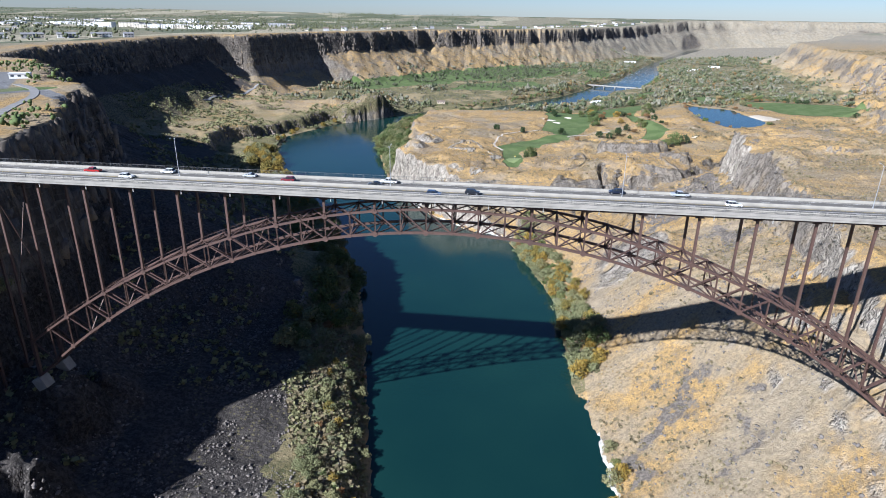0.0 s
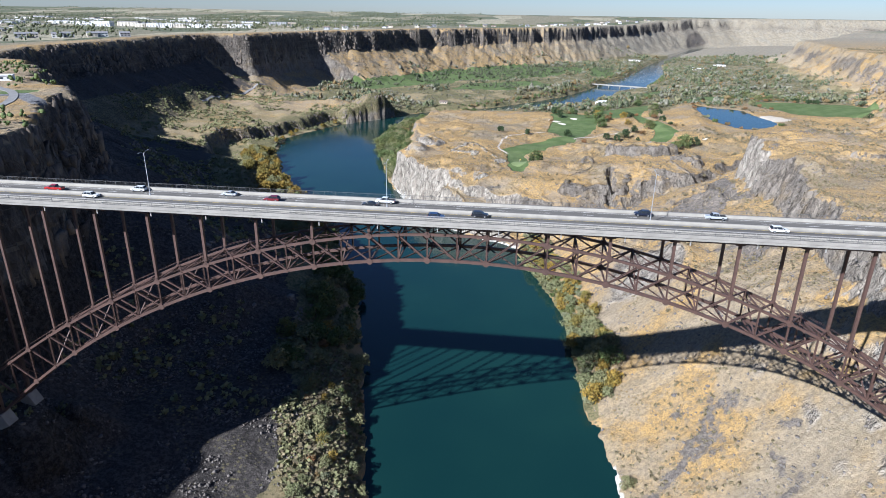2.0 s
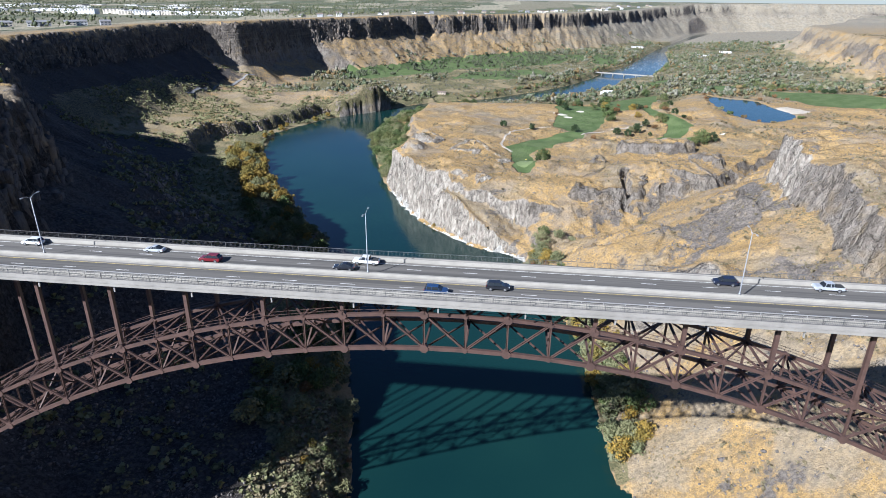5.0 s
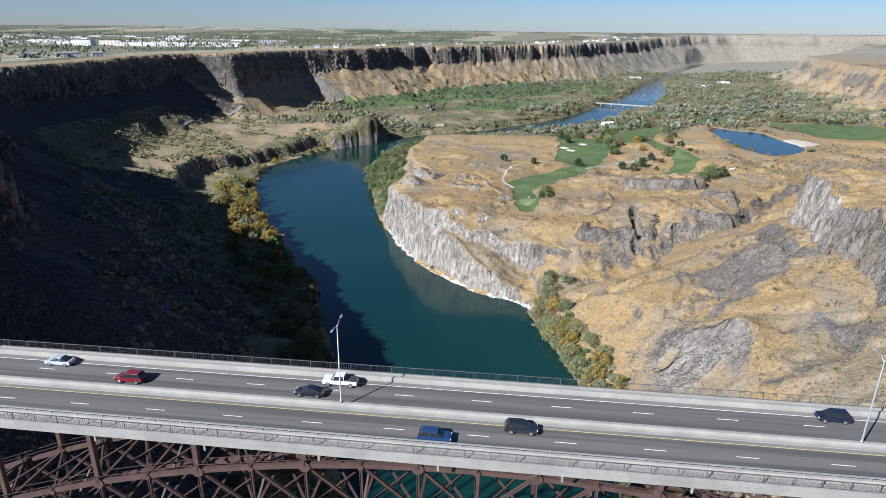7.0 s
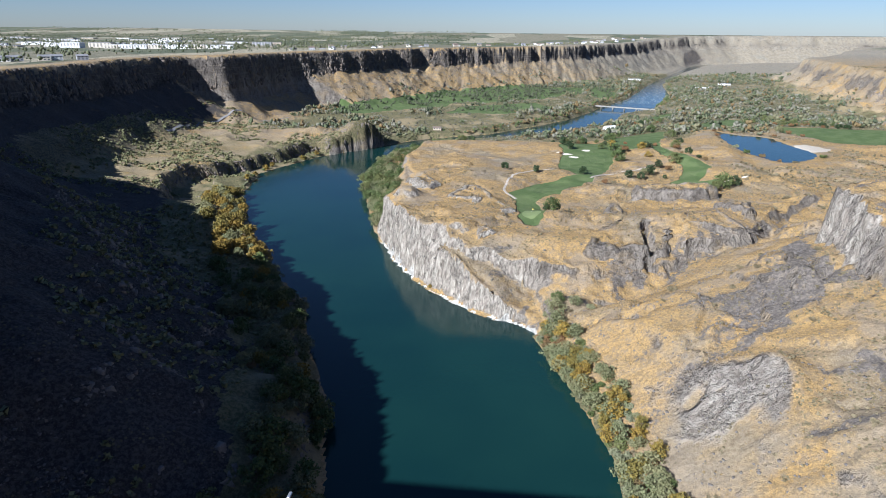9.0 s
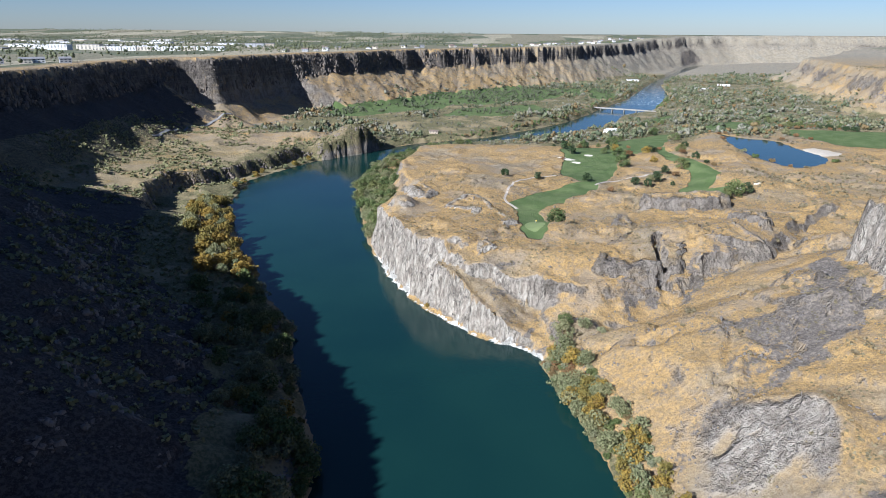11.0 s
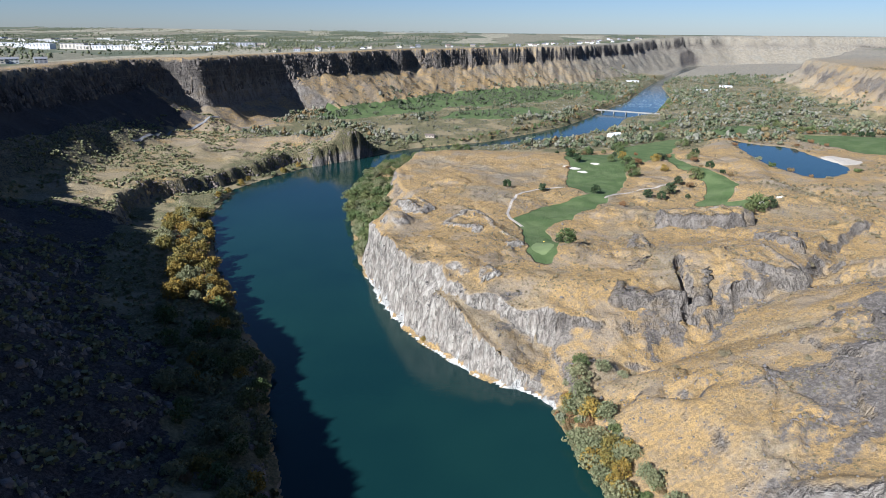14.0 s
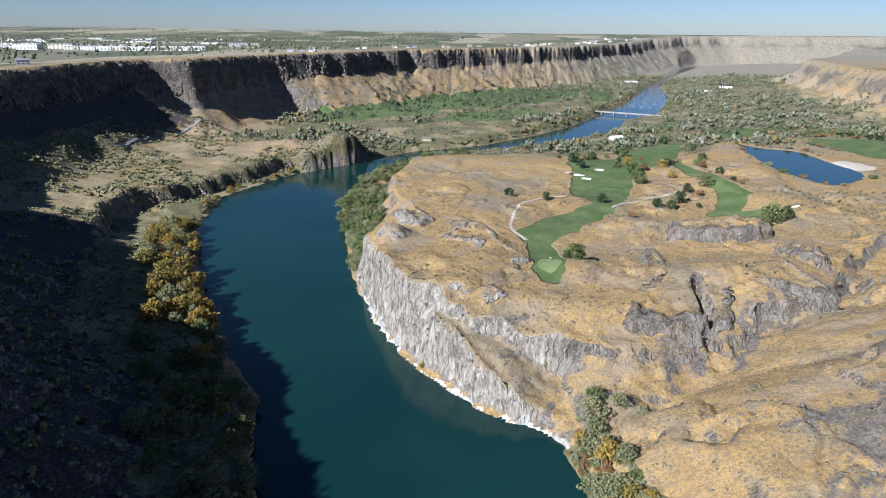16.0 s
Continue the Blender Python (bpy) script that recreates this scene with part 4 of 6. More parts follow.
bmm = bmesh.new()
add_box(bmm, -DECK_END - 30, DECK_END + 30, -0.75, 0.75, 138.7, DECK_Z + 0.12)
part("median", bmm, M_CURB, deck, "raised pale concrete median")
barrier("median_barrier", 0, 0.5, 0.32, 0.72, DECK_Z + 0.12)
for sgn in (-1, 1):
    bmw = bmesh.new()
    add_box(bmw, -DECK_END - 30, DECK_END + 30, min(sgn * 7.9, sgn * 9.88), max(sgn * 7.9, sgn * 9.88), 138.705, DECK_Z + 0.18)
    part("sidewalk", bmw, M_CURB, deck, "pale concrete sidewalk")
    bmw = bmesh.new()
    add_box(bmw, -DECK_END, DECK_END, sgn * 9.9 - 0.14, sgn * 9.9 + 0.14, 137.85, DECK_Z + 0.42)
    add_box(bmw, -DECK_END, DECK_END, sgn * 10.06 - 0.1, sgn * 10.06 + 0.1, 138.55, 138.75)
    part("fascia", bmw, M_CONC, deck, "pale concrete edge beam with a drip ledge")
    barrier("curb_barrier", sgn * 8.15, 0.42, 0.3, 0.85, DECK_Z)
    fence = empty("railing", pose(0, sgn * 9.9, DECK_Z), bridge)
    for z, th in ((1.66, 0.08), (0.52, 0.06)):
        share("handrail", ME_FENCE, fence, between((-DECK_END, 0, z), (DECK_END, 0, z), th, th))
    for i in range(140):
        x = -DECK_END + 3.46 * (i + 0.5)
        share("rail_post", ME_FENCE, fence, between((x, 0, 0.38), (x, 0, 1.64), 0.10, 0.08))
    xs = np.arange(-DECK_END, DECK_END, 0.3)
    k = len(xs)
    ring = np.array([(-0.014, -0.014), (0.014, -0.014), (0.014, 0.014), (-0.014, 0.014)])
    pts = np.zeros((k, 8, 3))
    pts[:, :4, :2] = ring
    pts[:, 4:, :2] = ring
    pts[:, :, 0] += xs[:, None]
    pts[:, :4, 2], pts[:, 4:, 2] = 0.52, 1.64
    q = np.array([(0, 1, 5, 4), (1, 2, 6, 5), (2, 3, 7, 6), (3, 0, 4, 7)])
    ob = new("pickets", mesh_of("pickets", pts.reshape(-1, 3), (q[None] + 8 * np.arange(k)[:, None, None]).reshape(-1, 4), [M_FENCE]))
    ob.parent = fence
    tagged(ob, kind="stuff")
# a pale steel rail stands on the barrier beside the near lanes
guard = empty("guard_rail", pose(0, -8.15, DECK_Z + 0.85), bridge)
share("handrail", ME_POST, guard, between((-DECK_END, 0, 0.42), (DECK_END, 0, 0.42), 0.16, 0.16))
for i in range(120):
    x = -DECK_END + 4.03 * (i + 0.5)
    share("rail_post", ME_POST, guard, between((x, 0, -0.02), (x, 0, 0.40), 0.14, 0.12))
# paler gutters beside the barriers
M_GUTTER = plain("dusty_gutter", (0.175, 0.162, 0.142), (0.135, 0.126, 0.112), 0.9, 0, 0.4, 3.0, (0.1, 1, 1))
for y0, y1 in ((6.75, 7.84), (0.76, 1.5), (-1.5, -0.76), (-7.84, -7.35)):
    bmg = bmesh.new()
    add_box(bmg, -DECK_END - 30, DECK_END + 30, y0, y1, DECK_Z - 0.05, DECK_Z + 0.004)
    part("gutter", bmg, M_GUTTER, deck, "dusty pale gutter strip")
# floor drains hang from the near edge
for k in range(-2, 22):
    x = (k - 9.5) * BAY + 3.2
    share("drain_pipe", ME_POST, deck, between((x, -9.0, 136.2), (x, -9.0, 138.2), 0.28, 0.28), "pale drain pipe")

# ---- street lamps on the median ----
M_POLE = plain("grey_lamp_steel", (0.40, 0.41, 0.42), (0.33, 0.34, 0.35), 0.45, 0.6, 1.0, 10.0)
M_LENS = plain("lamp_lens", (0.62, 0.62, 0.58), (0.55, 0.55, 0.52), 0.3)


def tube(bm, pts, radii, sides=8, cap=True):
    """A tapered tube along points."""
    rings = []
    for i, p in enumerate(pts):
        p = Vector(p)
        d = (Vector(pts[min(i + 1, len(pts) - 1)]) - Vector(pts[max(i - 1, 0)])).normalized()
        s = d.orthogonal().normalized() if abs(d.z) < 0.9 else Vector((1, 0, 0))
        s = (s - d * s.dot(d)).normalized()
        t = d.cross(s)
        rings.append([bm.verts.new(p + radii[i] * (math.cos(a) * s + math.sin(a) * t)) for a in [2 * math.pi * j / sides for j in range(sides)]])
    for r, q in zip(rings, rings[1:]):
        for j in range(sides):
            bm.faces.new((r[j], r[(j + 1) % sides], q[(j + 1) % sides], q[j]))
    if cap:
        bm.faces.new(rings[0][::-1])
        bm.faces.new(rings[-1])


def street_lamp():
    root = tagged(empty("street_lamp"), "tall grey twin-arm street lamp on the bridge median", "street lamp", "street lamps along the bridge")
    bm = bmesh.new()
    tube(bm, [(0, 0, 0), (0, 0, 0.35), (0, 0, 0.36), (0, 0, 13.0)], [0.22, 0.22, 0.13, 0.075])
    part("pole", bm, M_POLE, root, smooth=True)
    for s in (-1, 1):
        bm = bmesh.new()
        tube(bm, [(0, 0, 12.6), (0, s * 0.9, 13.2), (0, s * 2.0, 13.35)], [0.06, 0.05, 0.045])
        arm = part("arm", bm, M_POLE, root, smooth=True)
        bm = bmesh.new()
        add_box(bm, -0.16, 0.16, s * 2.35 - 0.42, s * 2.35 + 0.42, 13.26, 13.44)
        bmesh.ops.bevel(bm, geom=bm.edges[:], offset=0.05, segments=1, affect="EDGES")
        head = part("lamp_head", bm, M_POLE, root)
        bm = bmesh.new()
        add_box(bm, -0.11, 0.11, s * 2.4 - 0.26, s * 2.4 + 0.26, 13.22, 13.262)
        part("lens", bm, M_LENS, head)
    return root


lamp = street_lamp()
LAMP_X = (-94.4, -21.2, 53.0, 127.0, -168.0, 200.0)
lamp.matrix_basis = pose(LAMP_X[0], YC, DECK_Z + 0.82)
for x in LAMP_X[1:]:
    copy_thing(lamp, pose(x, YC, DECK_Z + 0.82))

# ---- paths laid on the ground ----
M_PATH = plain("cart_path_concrete", (0.42, 0.37, 0.31), (0.35, 0.305, 0.255), 0.9, 0, 0.3, 3.0)
M_ROAD = plain("old_valley_asphalt", (0.20, 0.195, 0.19), (0.16, 0.155, 0.15), 0.9, 0, 0.3, 3.0)


def ribbon(name, label, line, wide, mat, lift=0.35):
    """A path or road draped over the ground along a smooth line."""
    pts = [Vector((*p, 0)) for p in line]
    fine = []
    for i in range(len(pts) - 1):
        p0, p1, p2, p3 = pts[max(i - 1, 0)], pts[i], pts[i + 1], pts[min(i + 2, len(pts) - 1)]
        steps = max(2, int((p2 - p1).length / 3))
        for s in range(steps):
            t = s / steps
            fine.append(0.5 * (2 * p1 + (p2 - p0) * t + (2 * p0 - 5 * p1 + 4 * p2 - p3) * t * t + (3 * p1 - p0 - 3 * p2 + p3) * t ** 3))
    fine.append(pts[-1])
    bm = bmesh.new()
    rows = []
    for i, p in enumerate(fine):
        d = (fine[min(i + 1, len(fine) - 1)] - fine[max(i - 1, 0)]).normalized()
        s = Vector((-d.y, d.x, 0)) * wide / 2
        a, c = p + s, p - s
        za, zc, zm = ground_z(a.x, a.y), ground_z(c.x, c.y), ground_z(p.x, p.y)
        za, zc = max(za, zm - 0.4) + lift, max(zc, zm - 0.4) + lift
        rows.append([bm.verts.new(v) for v in ((a.x, a.y, za - 0.8), (a.x, a.y, za), (c.x, c.y, zc), (c.x, c.y, zc - 0.8))])
    for r, q in zip(rows, rows[1:]):
        for i in range(3):
            bm.faces.new((r[i], r[i + 1], q[i + 1], q[i]))
    bmesh.ops.recalc_face_normals(bm, faces=bm.faces[:])
    return tagged(part(name, bm, mat, None), label, "path", kind="structure")


ribbon("path", "pale cart path curving beside the fairway", [(4, 530), (-4, 547), (-8, 566), (-4, 601), (2, 633), (12, 650), (26, 663), (50, 668)], 2.4, M_PATH)
ribbon("path", "pale cart path between dry knolls", [(86, 636), (104, 661), (129, 676), (152, 692), (174, 720)], 2.0, M_PATH)
ribbon("road", "grey valley road below the shaded wall", [(-546, 879), (-553, 940), (-562, 1040), (-545, 1105), (-505, 1160), (-470, 1240)], 5.0, M_ROAD)
ribbon("path", "grey rim path beside the car park", [(-222, 20), (-240, 75), (-262, 120), (-284, 165), (-312, 200), (-345, 225)], 5.0, M_ROAD)

# ---- vehicles ----
M_GLASS = plain("tinted_glass", (0.015, 0.018, 0.02), (0.02, 0.022, 0.025), 0.06, 0, 2.0, 9.0, bump=0)
M_TYRE = plain("tyre_rubber", (0.022, 0.022, 0.022), (0.03, 0.03, 0.03), 0.9)
M_WHEEL = plain("alloy_rim", (0.45, 0.45, 0.46), (0.36, 0.36, 0.37), 0.35, 0.8)
M_LAMP_RED = plain("tail_lamp", (0.35, 0.02, 0.015), (0.28, 0.02, 0.015), 0.25, bump=0)
M_LAMP_CLEAR = plain("head_lamp", (0.7, 0.7, 0.68), (0.6, 0.6, 0.6), 0.15, bump=0)
PAINT = {}


def paint(name, c):
    if name not in PAINT:
        n = Net("car_paint_" + name, 0.28, 0.15)
        n.colour(n.mix(n.step(n.noise(1.2, 4), 0.4, 0.7), c, tuple(v * 0.86 for v in c)))
        n.b.inputs["Coat Weight"].default_value = 0.6
        PAINT[name] = n.mat
    return PAINT[name]


def prism(bm, prof, half_w, top_w=None, z_mid=0.9, bev=0.05):
    """A side outline (x, z) drawn out across y, narrower above z_mid."""
    def w(z):
        return half_w if top_w is None or z <= z_mid else half_w + (top_w - half_w) * (z - z_mid) / (max(p[1] for p in prof) - z_mid)
    a = [bm.verts.new((x, -w(z), z)) for x, z in prof]
    b = [bm.verts.new((x, w(z), z)) for x, z in prof]
    n = len(prof)
    bm.faces.new(a)
    bm.faces.new(b[::-1])
    for i in range(n):
        bm.faces.new((a[i], b[i], b[(i + 1) % n], a[(i + 1) % n]))
    bmesh.ops.recalc_face_normals(bm, faces=bm.faces[:])
    if bev:
        bmesh.ops.bevel(bm, geom=bm.edges[:], offset=bev, segments=2, affect="EDGES", clamp_overlap=True)


def vehicle(kind, name, paint_name, rgb, label, x, y, heading):
    """A road vehicle whose nose points along its own +x."""
    root = tagged(empty(name, pose(x, y, DECK_Z, 0, 0, heading)), label, "pickup truck" if kind == "pickup" else "car", "vehicles on the bridge")
    mat = paint(paint_name, rgb)
    bm = bmesh.new()
    if kind == "sedan":
        body = [(-2.25, 0.3), (2.2, 0.3), (2.36, 0.5), (2.3, 0.68), (1.9, 0.80), (1.1, 0.93), (-1.3, 0.98), (-2.2, 0.96), (-2.36, 0.72), (-2.34, 0.45)]
        cabin = [(1.2, 0.90), (0.75, 1.16), (0.25, 1.38), (-0.6, 1.42), (-1.15, 1.30), (-1.9, 0.96)]
        wb, wr, hw = 1.42, 0.33, 0.9
    elif kind == "suv":
        body = [(-2.3, 0.38), (2.25, 0.38), (2.4, 0.6), (2.36, 0.85), (2.1, 1.02), (1.2, 1.12), (-2.25, 1.16), (-2.42, 0.9), (-2.4, 0.55)]
        cabin = [(1.3, 1.08), (0.85, 1.40), (0.4, 1.66), (-0.5, 1.72), (-1.8, 1.70), (-2.1, 1.48), (-2.32, 1.13)]
        wb, wr, hw = 1.42, 0.38, 0.95
    else:
        body = [(-2.9, 0.5), (2.8, 0.5), (2.88, 0.9), (2.7, 1.16), (1.5, 1.22), (-2.9, 1.22)]
        cabin = [(1.45, 1.2), (0.8, 1.84), (-0.75, 1.86), (-0.98, 1.2)]
        wb, wr, hw = 1.85, 0.42, 0.98
    prism(bm, body, hw, hw - 0.08, 0.75, 0.09)
    part("body", bm, mat, root)
    bm = bmesh.new()
    prism(bm, cabin, hw - 0.06, hw - 0.24, cabin[0][1], 0.03)
    part("glasshouse", bm, M_GLASS, root, "dark tinted glass")
    top = max(p[1] for p in cabin)
    front, rear = [p[0] for p in cabin if p[1] > top - 0.08][0], [p[0] for p in cabin if p[1] > top - 0.08][-1]
    bm = bmesh.new()
    add_box(bm, rear - 0.04, front + 0.04, -hw + 0.22, hw - 0.22, top - 0.03, top + 0.05)
    bmesh.ops.bevel(bm, geom=bm.edges[:], offset=0.04, segments=1, affect="EDGES")
    part("roof", bm, mat, root)
    for px in (front - 0.02, (front + rear) / 2 - 0.1, rear + 0.02):
        for s in (-1, 1):
            bm = bmesh.new()
            tube(bm, [(px + (0.3 if px == front - 0.02 else 0), s * (hw - 0.055), cabin[0][1]), (px, s * (hw - 0.22), top)], [0.045, 0.045], 5)
            part("pillar", bm, mat, root)
    if kind == "pickup":
        bm = bmesh.new()
        add_box(bm, -2.78, -1.08, -hw + 0.12, hw - 0.12, 1.19, 1.235)
        part("bed_liner", bm, M_TYRE, root, "dark open cargo bed")
    for s in (-1, 1):
        for px in (-wb, wb):
            bm = bmesh.new()
            tube(bm, [(px, s * (hw - 0.22), wr), (px, s * (hw + 0.01), wr)], [wr, wr], 16)
            wheel = part("wheel", bm, M_TYRE, root)
            bm = bmesh.new()
            tube(bm, [(px, s * (hw + 0.005), wr), (px, s * (hw + 0.03), wr)], [wr * 0.62, wr * 0.55], 12)
            part("rim", bm, M_WHEEL, wheel)
        xf, xb = body[1][0], body[0][0]
        for px, zz, m, nm in ((xf, 0.68 if kind == "sedan" else 0.85, M_LAMP_CLEAR, "headlight"), (xb - 0.03, 0.8 if kind == "sedan" else 1.0, M_LAMP_RED, "tail_light")):
            bm = bmesh.new()
            add_box(bm, px - 0.04, px + 0.07, s * (hw - 0.24) - 0.16, s * (hw - 0.24) + 0.16, zz - 0.07, zz + 0.07)
            part(nm, bm, m, root)
    return root


FAR_IN, FAR_OUT, NEAR_IN, NEAR_OUT = YC + 2.6, YC + 6.1, YC - 2.6, YC - 6.1
vehicle("suv", "suv", "white", (0.72, 0.72, 0.70), "white sport utility car driving on the bridge", -102, FAR_OUT, 180)
vehicle("suv", "suv", "maroon", (0.16, 0.018, 0.025), "dark maroon utility car driving on the bridge", -57, FAR_IN, 180)
vehicle("sedan", "sedan", "black", (0.018, 0.02, 0.026), "black sedan car beside a white pickup truck", -27, FAR_IN, 180)
vehicle("pickup", "pickup_truck", "white", (0.72, 0.72, 0.70), "white pickup truck with an empty bed", -23, FAR_OUT, 180)
vehicle("suv", "hatchback", "blue", (0.02, 0.05, 0.13), "deep blue hatchback car driving on the bridge", -6, NEAR_OUT, 0)
vehicle("suv", "suv", "black", (0.018, 0.02, 0.026), "black sport utility car driving on the bridge", 6, NEAR_IN, 0)
vehicle("suv", "suv", "navy", (0.014, 0.018, 0.035), "dark navy utility car driving on the bridge", 52, FAR_OUT, 180)
vehicle("suv", "suv", "white", (0.72, 0.72, 0.70), "white sport utility car driving on the bridge", 86, NEAR_IN, 0)
vehicle("pickup", "pickup_truck", "silver", (0.42, 0.44, 0.46), "silver pickup truck driving on the bridge", 72, FAR_OUT, 180)
vehicle("suv", "suv", "white", (0.72, 0.72, 0.70), "white sport utility car driving on the bridge", -112, NEAR_IN, 0)
vehicle("pickup", "pickup_truck", "red", (0.36, 0.015, 0.015), "bright red pickup truck driving on the bridge", -128, FAR_IN, 180)
vehicle("sedan", "sedan", "silver", (0.42, 0.44, 0.46), "silver sedan car driving on the bridge", -72, FAR_OUT, 180)

# ---- plants ----
rng = np.random.default_rng(7)


def leaf_cloud(lobes, count, size, flat=0.8):
    """Corners of many small leaf clumps on the outside of lobes (x, y, z, radius)."""
    lob = np.array(lobes)
    w = lob[:, 3] ** 2
    pick = rng.choice(len(lob), count, p=w / w.sum())
    d = rng.normal(size=(count, 3))
    d /= np.linalg.norm(d, axis=1, keepdims=True)
    r = lob[pick, 3] * (0.55 + 0.5 * rng.random(count) ** 0.6)
    c = lob[pick, :3] + d * r[:, None] * np.array([1, 1, flat])
    nrm = d + 0.75 * rng.normal(size=(count, 3))
    nrm /= np.linalg.norm(nrm, axis=1, keepdims=True)
    u = np.cross(nrm, rng.normal(size=(count, 3)))
    u /= np.linalg.norm(u, axis=1, keepdims=True)
    v = np.cross(nrm, u)
    s = size * (0.6 + 0.8 * rng.random(count))[:, None]
    q = np.stack([c - u * s - v * s * 0.7, c + u * s - v * s * 0.6, c + u * s * 0.8 + v * s + nrm * s * 0.3, c - u * s * 0.9 + v * s * 0.8 - nrm * s * 0.2], 1)
    return q.reshape(-1, 3)


def leaf_mesh(name, co, mat):
    return mesh_of(name, co, np.arange(len(co)).reshape(-1, 4), [mat])


def tree(name, label, category, kind, high, wide, leaves, size, lobes, trunk=0.35, low=0.25):
    """A tapered trunk with limbs and an uneven crown of leaf clumps."""
    root = tagged(empty(name), label, category)
    bm = bmesh.new()
    lean = rng.normal(size=2) * 0.05 * high
    th = high * (low + 0.3)
    r0 = max(0.12, high * 0.026)
    tube(bm, [(0, 0, -0.6), (lean[0] * 0.3, lean[1] * 0.3, th * 0.5), (lean[0], lean[1], th), (lean[0] * 1.2, lean[1] * 1.1, high * 0.85)], [r0 * 1.25, r0 * 0.85, r0 * 0.6, r0 * 0.15], 7)
    blobs = []
    for i in range(lobes):
        a = 2 * math.pi * (i + rng.random() * 0.7) / lobes * 2.4
        f = rng.random()
        z = high * (low + 0.12 + (0.80 - low) * (i + 0.5) / lobes)
        rad = wide * 0.5 * (0.35 + 0.75 * math.sin(math.pi * min(1, 0.25 + 0.7 * (i + 0.5) / lobes))) * (0.55 + 0.6 * f)
        p = Vector((lean[0] + math.cos(a) * rad, lean[1] + math.sin(a) * rad, z))
        tube(bm, [(lean[0] * 0.6, lean[1] * 0.6, max(0.4, z - high * 0.25)), tuple(p)], [r0 * 0.4, r0 * 0.1], 5)
        blobs.append((*p, wide * (0.20 + 0.13 * rng.random())))
    blobs.append((lean[0], lean[1], high * 0.8, wide * 0.24))
    part("trunk", bm, M_BARK, root, "grey-brown bark")
    ob = new("crown", leaf_mesh("crown", leaf_cloud(blobs, leaves, size), LEAF[kind]))
    ob.parent = root
    return root


def shrub(name, label, kind, high, wide, leaves, size):
    root = tagged(empty(name), label, "shrub")
    bm = bmesh.new()
    blobs = []
    tube(bm, [(0, 0, -0.3), (0.05 * wide, 0, high * 0.3), (0.02 * wide, 0.03 * wide, high * 0.7)], [0.12, 0.08, 0.03], 6)
    for i in range(6):
        a = i * 1.1 + rng.random()
        blobs.append((math.cos(a) * wide * 0.3, math.sin(a) * wide * 0.3, high * (0.45 + 0.25 * rng.random()), wide * 0.27))
    part("stem", bm, M_BARK, root)
    ob = new("crown", leaf_mesh("crown", leaf_cloud(blobs, leaves, size), LEAF[kind]))
    ob.parent = root
    return root


GROVE = {
    "olive": [tree("willow_tree", "broad olive-green willow tree on the river bank", "tree", "olive", 9, 9, 720, 0.38, 11, low=0.08) for _ in range(2)],
    "green": [tree("cottonwood_tree", "tall green cottonwood tree with a full crown", "tree", "green", 11, 9.5, 720, 0.42, 12, low=0.12) for _ in range(2)],
    "gold": [tree("cottonwood_tree", "golden autumn cottonwood tree on the river bank", "tree", "gold", 10, 8.5, 720, 0.38, 11, low=0.08) for _ in range(2)],
    "rust": [shrub("autumn_shrub", "rust-coloured autumn shrub on the bank", "rust", 4.2, 5.5, 460, 0.29)],
    "dark": [tree("juniper_tree", "dark green juniper tree beside the fairway", "tree", "dark", 8, 6.5, 620, 0.37, 10, low=0.05) for _ in range(2)],
    "bush": [shrub("willow_shrub", "grey-green willow shrub at the water", "willow", 4.5, 6.5, 540, 0.31), shrub("willow_shrub", "green willow shrub at the water", "green", 4.0, 6.0, 520, 0.29)],
    "sage": [shrub("sagebrush_clump", "large grey-green sagebrush on dry grass", "sage", 2.2, 3.6, 300, 0.21)],
}
USED = set()


def plant(kind, x, y, scale=1.0, group=""):
    protos = GROVE[kind]
    p = protos[rng.integers(len(protos))]
    z = ground_z(x, y) - 0.15
    m = pose(x, y, z, 0, 0, float(rng.random() * 360)) @ Matrix.Diagonal((scale, scale * float(0.9 + 0.2 * rng.random()), scale * float(0.88 + 0.24 * rng.random()), 1))
    if p.name not in USED:
        USED.add(p.name)
        p.matrix_basis = m
        ob = p
    else:
        ob = copy_thing(p, Matrix())
        ob.matrix_basis = m
    if group:
        ob["group"] = group
    return ob


def along(line, y0, y1, count, near, far, kinds, weights, size, group, side):
    """Plants strewn along a bank between two distances from the water."""
    made = 0
    for _ in range(count * 12):
        y = float(rng.uniform(y0, y1))
        off = float(near + (far - near) * rng.random() ** 1.2)
        e = 4.0
        dx = (x_at(line, y + e) - x_at(line, y - e)) / (2 * e)
        n = math.hypot(1, dx)
        x, yy = float(x_at(line, y)) + side * off / n, y - side * off * dx / n
        z = ground_z(x, yy)
        if not 0.1 < z < 22:
            continue
        k = kinds[int(rng.choice(len(kinds), p=np.array(weights) / sum(weights)))]
        plant(k, x, yy, float(size * rng.uniform(0.65, 1.2)), group)
        made += 1
        if made >= count:
            break


